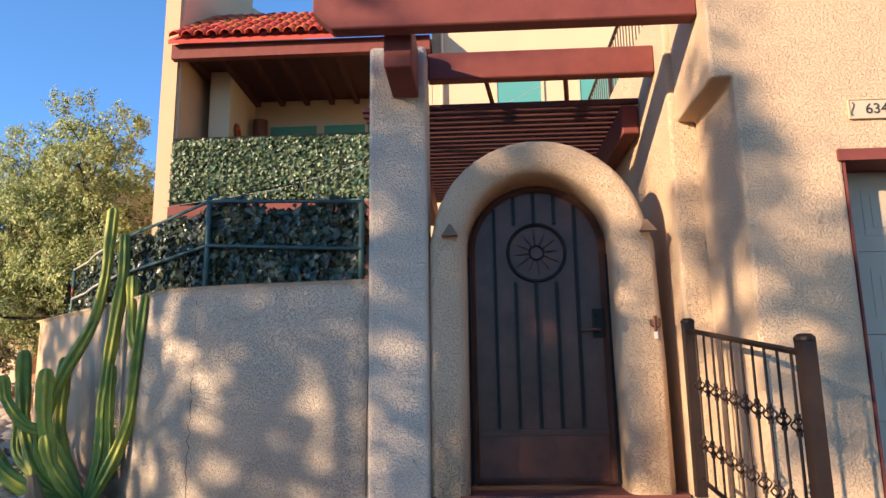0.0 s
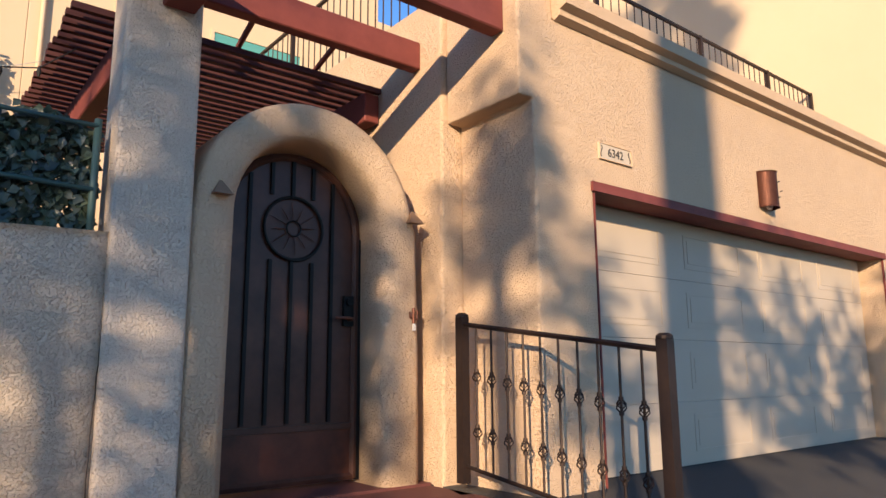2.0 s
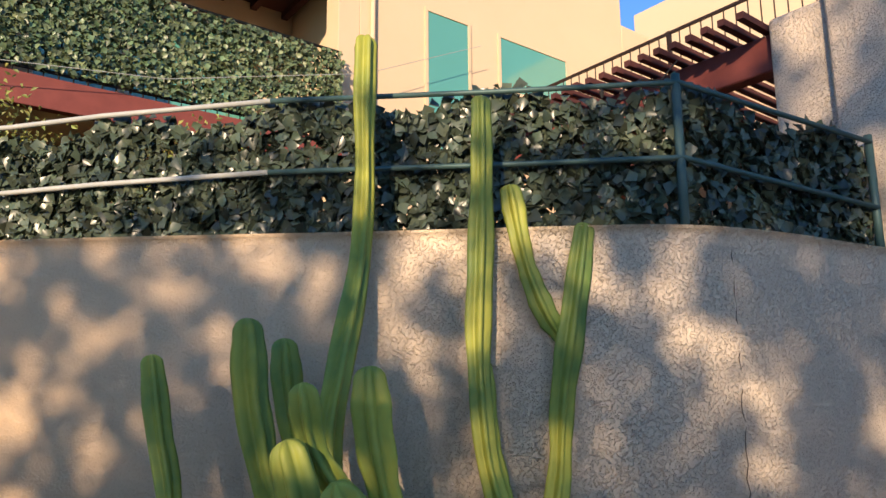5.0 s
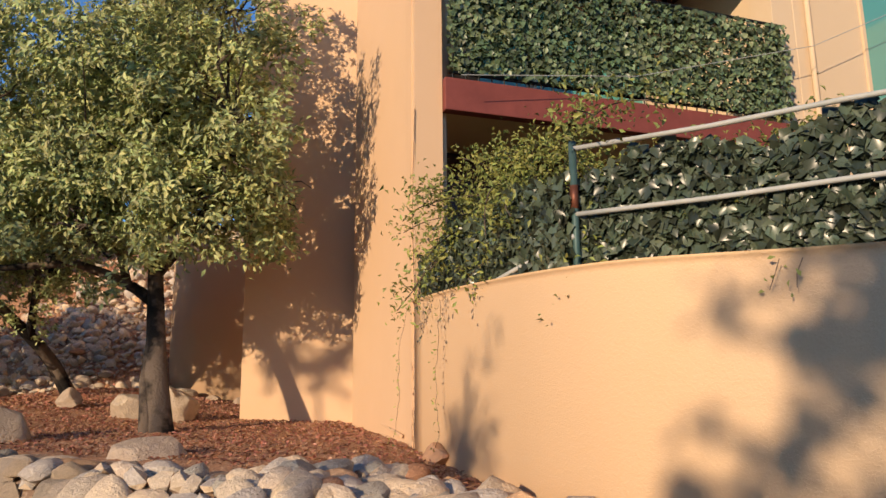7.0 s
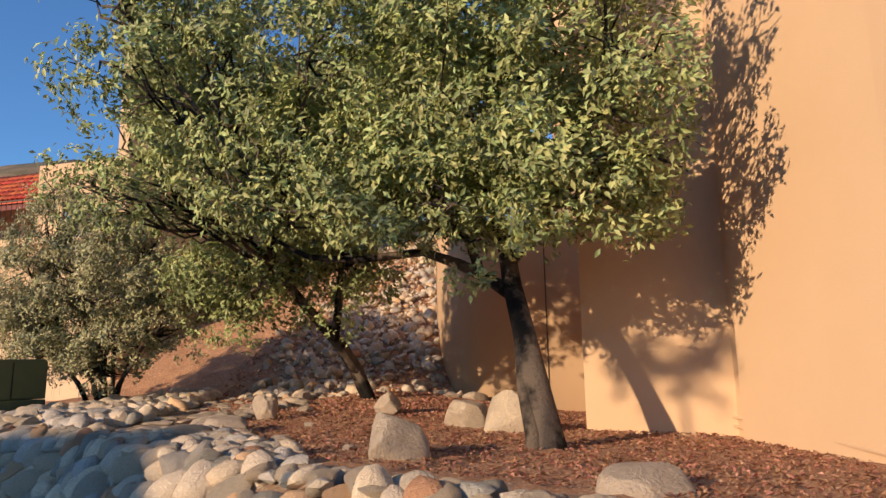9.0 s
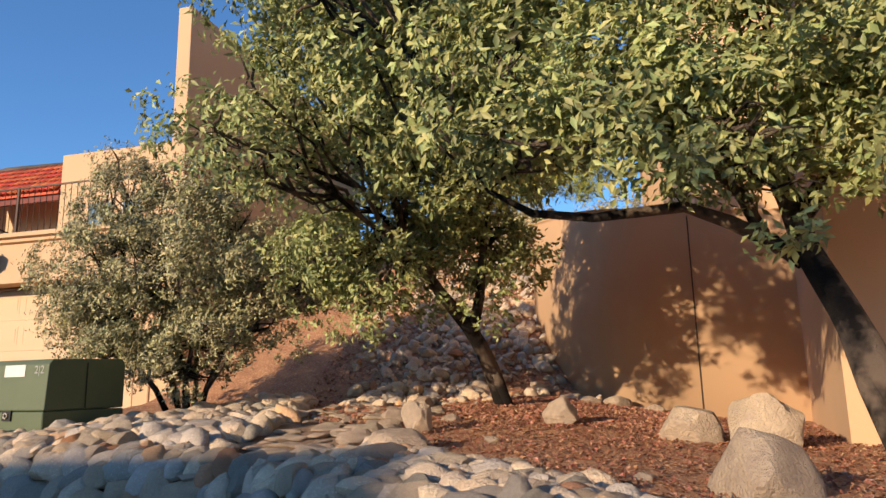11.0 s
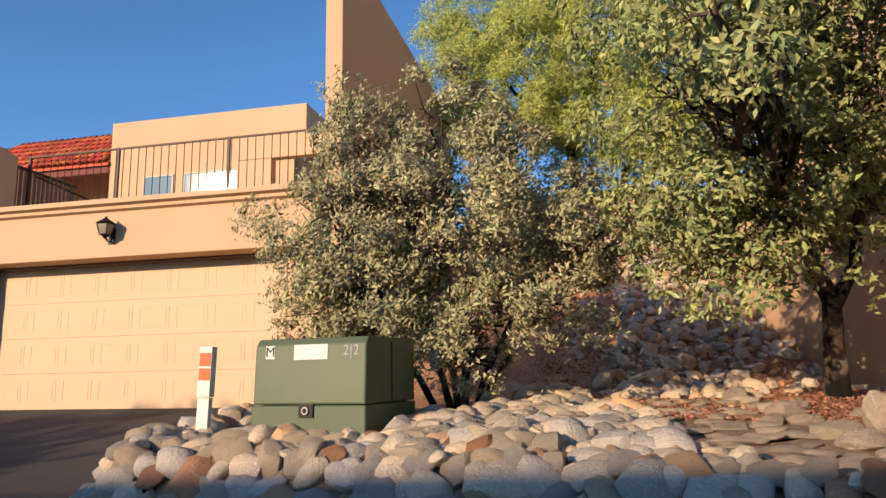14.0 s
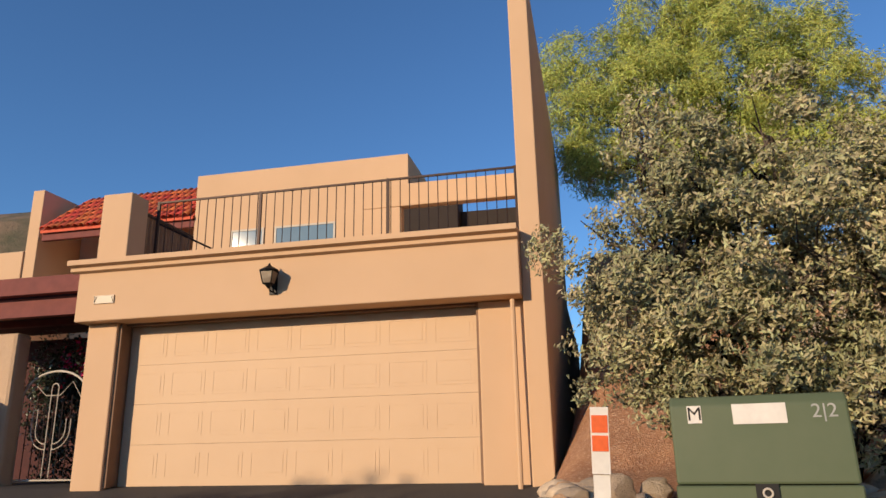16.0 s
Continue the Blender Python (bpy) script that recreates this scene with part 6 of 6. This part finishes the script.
for k in range(220):
    drop(rr.uniform(16.8, 20.6), rr.uniform(-11.3, -9.4), rr.uniform(0.05, 0.11))


def plan_ok(x, y):
    u, v = to_house(x, y)
    u, v = float(u), float(v)
    for (a, b), (c, d) in zip(WALL_PTS, WALL_PTS[1:]):
        L = math.hypot(c - a, d - b)
        side = ((c - a) * (v - b) - (d - b) * (u - a)) / L
        t = ((u - a) * (c - a) + (v - b) * (d - b)) / L
        if -0.1 < t < L + 0.1 and abs(side) < 0.14:
            return False
    if -4.0 > u > -7 and v > 1.6 + (-4.2 - u) * 0.95 and u > -6.9:
        return False
    if u > -6.95 and v > 4:
        return False
    if 6.62 < x < 7.7 and -4.52 < y < -3.4:
        return False
    return math.hypot(x - 13.05, y + 6.25) > 0.36 and math.hypot(x - 14.62, y + 7.15) > 0.36 and math.hypot(x - 14.82, y + 7.6) > 0.36


spots = [s for s in spots if plan_ok(s[0], s[1])]
near = sorted(range(len(spots)), key=lambda i: abs(spots[i][1] - float(np.interp(spots[i][0], EDGE_X, EDGE_Y))) + (0 if spots[i][0] < 15 else 0.5))
near = set([i for i in near if i % 2 == 0][:300])
V, F = [], []
ROCKV = [np.array([tuple(v.co) for v in me.vertices]) for me in ROCKS_FAR + ROCKS_SMALL]
ROCKF = [np.array([tuple(p.vertices) for p in me.polygons]) for me in ROCKS_FAR + ROCKS_SMALL]
count = 0
for i, (x, y, z, r, a, b, c, lean, thick) in enumerate(spots):
    k = i % len(ROCKS)
    m = Matrix.Translation((x, y, z)) @ Matrix.Rotation(lean, 4, "X") @ Euler((b, c, a)).to_matrix().to_4x4() @ Matrix.Diagonal((r * 1.45, r * 1.28, r * thick, 1))
    if i in near:
        ob = new("stone", ROCKS[k])
        ob.parent = bank
        ob.matrix_basis = m
    else:
        M = np.array(m)
        k += 12 if r < 0.075 else 0
        V.append(ROCKV[k] @ M[:3, :3].T + M[:3, 3])
        F.append(ROCKF[k] + count)
        count += len(ROCKV[k])
part("stones", (np.concatenate(V).tolist(), [], np.concatenate(F).tolist()), ROCK, bank, "many more river stones", smooth=True, kind="stuff").data.set_sharp_from_angle(angle=radians(42))

# bark chips on the mulch
rng = np.random.default_rng(55)
N = 26000
cx, cy = rng.uniform(10.3, 17.2, N), rng.uniform(-8.0, 1.0, N)
edge = np.interp(cx, EDGE_X, EDGE_Y)
u, v = to_house(cx, cy)
ok = (cy > edge + 0.7) & ~((u > -6.95) & (v > 3.2)) & (cx > 10.45 + 0.4 * np.maximum(0, -4.6 - cy))
cx, cy = cx[ok], cy[ok]
leaf_cloud("bark_chips", np.stack([cx, cy, ground_z(cx, cy) + 0.015], 1), np.tile([0, 0, 1.0], (len(cx), 1)), 0.045, MULCH, None, "reddish bark chips and dry leaves over the mulch bed", 0.45, seed=8, jitter=0.35, kind="stuff", category="mulch")

cx, cy = rng.uniform(8.3, 13.0, 12000), rng.uniform(-3.4, 6.0, 12000)
leaf_cloud("bark_chips", np.stack([cx, cy, ground_z(cx, cy) + 0.015], 1), np.tile([0, -0.3, 1.0], (len(cx), 1)), 0.06, MULCH, None, "bark chips and dry litter over the slope", 0.5, seed=9, jitter=0.4, kind="stuff", category="mulch")

# ---- across the street: what shades the near side ----
opposite = thing("house", "low flat-roofed stucco house across the street", "house")
block("wall", (-7.5, 3.4, -31, -19.5, -1.6, 3.85), STUCCO_B, opposite, "tan stucco walls", bevel=0.03)
block("parapet", (-7.6, 3.5, -31.1, -19.4, 3.853, 4.1), STUCCO_B, opposite, "parapet", bevel=0.02)


def street_tree(hit, k, radii, leaves, seed, trunk=0.12, size=0.12, shell=0.2, tall=None):
    """A tree across the street, its crown k metres up the sun's way from the place that it shades."""
    c = Vector(hit) - Vector((travel.x, travel.y, 0)) * (k / math.cos(SUN_RISE))
    z = hit[2] + k * math.tan(SUN_RISE)
    g = float(ground_z(c.x, c.y))
    lobes = [((c.x, c.y, z), radii)]
    rng = random.Random(seed)
    for j in range(4):
        a = rng.uniform(0, 6.28)
        lobes.append(((c.x + math.cos(a) * radii[0] * 0.6, c.y + math.sin(a) * radii[1] * 0.5, z + rng.uniform(-0.4, 0.5) * radii[2]), tuple(q * 0.55 for q in radii)))
    tree("leafy street tree across the road", [[((c.x, c.y, g - 0.1), trunk), ((c.x + 0.1, c.y, (g + z) / 2), trunk * 0.8), ((c.x, c.y, z - radii[2] * 0.3), trunk * 0.6)]], lobes, leaves, size, LEAF, seed, clump=0.14, shell=shell, twigs=60, group="trees across the road", width=0.6, per=14)


street_tree((19.6, -9.9, 0.1), 11, (2.3, 1.8, 1.5), 6200, 61)
street_tree((21.9, -9.7, 0.65), 13, (1.35, 1.3, 1.9), 5900, 62)
street_tree((23.05, -9.4, 0.15), 12, (0.6, 0.8, 1.0), 800, 63, size=0.10)
street_tree((28.2, -8.6, -0.2), 13, (1.4, 1.3, 1.2), 4200, 64, size=0.10)
street_tree((1.6, -2.6, -0.5), 13, (2.2, 1.8, 1.0), 9000, 65)
street_tree((16.5, -7.6, -0.05), 10, (0.34, 0.36, 0.42), 420, 73, size=0.07, trunk=0.04)
street_tree((24.35, -9.3, 0.95), 14, (0.5, 0.6, 0.9), 1500, 68, size=0.10)
street_tree((22.35, -9.8, 1.3), 16, (0.75, 0.7, 1.1), 2200, 74, size=0.10)
street_tree((25.0, -9.7, 0.1), 13, (0.55, 0.6, 0.8), 700, 66, size=0.10)
street_tree((15.0, -3.7, 0.45), 13, (0.75, 0.35, 0.5), 800, 75, size=0.08, trunk=0.04)
c = Vector((25.95, -9.25, 0)) - Vector((travel.x, travel.y, 0)) * 15
palm = thing("palm", "tall palm across the road", "palm")
bm = bmesh.new()
tube(bm, [(c.x, c.y, -1.8), (c.x + 0.03, c.y, 3), (c.x, c.y, 9.5)], [0.30, 0.27, 0.24], 14)
part("trunk", bm, BARK, palm, smooth=True)
rng = np.random.default_rng(70)
c2, d2, o2 = crown_points([((c.x, c.y, 10.3), (1.6, 1.6, 1.1))], 2500, rng)
leaf_cloud("fronds", c2, d2, 0.5, LEAF, palm, seed=71, width=0.1, kind="stuff")

# the roof deck's screen and stair rail
screen = thing("slatted_screen", "dark slatted metal screen at the side of a roof deck", "screen")
for k in range(14):
    y = 0.56 + k * 0.10
    bm = bmesh.new()
    box(bm, -0.47, -0.44, y, y + 0.075, 3.0, 4.06)
    part("slat", bm, JAMB, screen)
for z in (3.04, 4.0):
    bm = bmesh.new()
    box(bm, -0.438, -0.41, 0.56, 1.96, z, z + 0.04)
    part("rail", bm, IRON, screen)
bm = bmesh.new()
tube(bm, [(-0.40, 0.95, 3.95), (0.5, 1.5, 3.5), (0.75, 1.6, 3.38)], 0.016, 6)
tube(bm, [(0.5, 1.5, 3.5), (0.5, 1.5, 2.96)], 0.014, 6)
part("handrail", bm, IRON, screen, "sloping iron handrail")
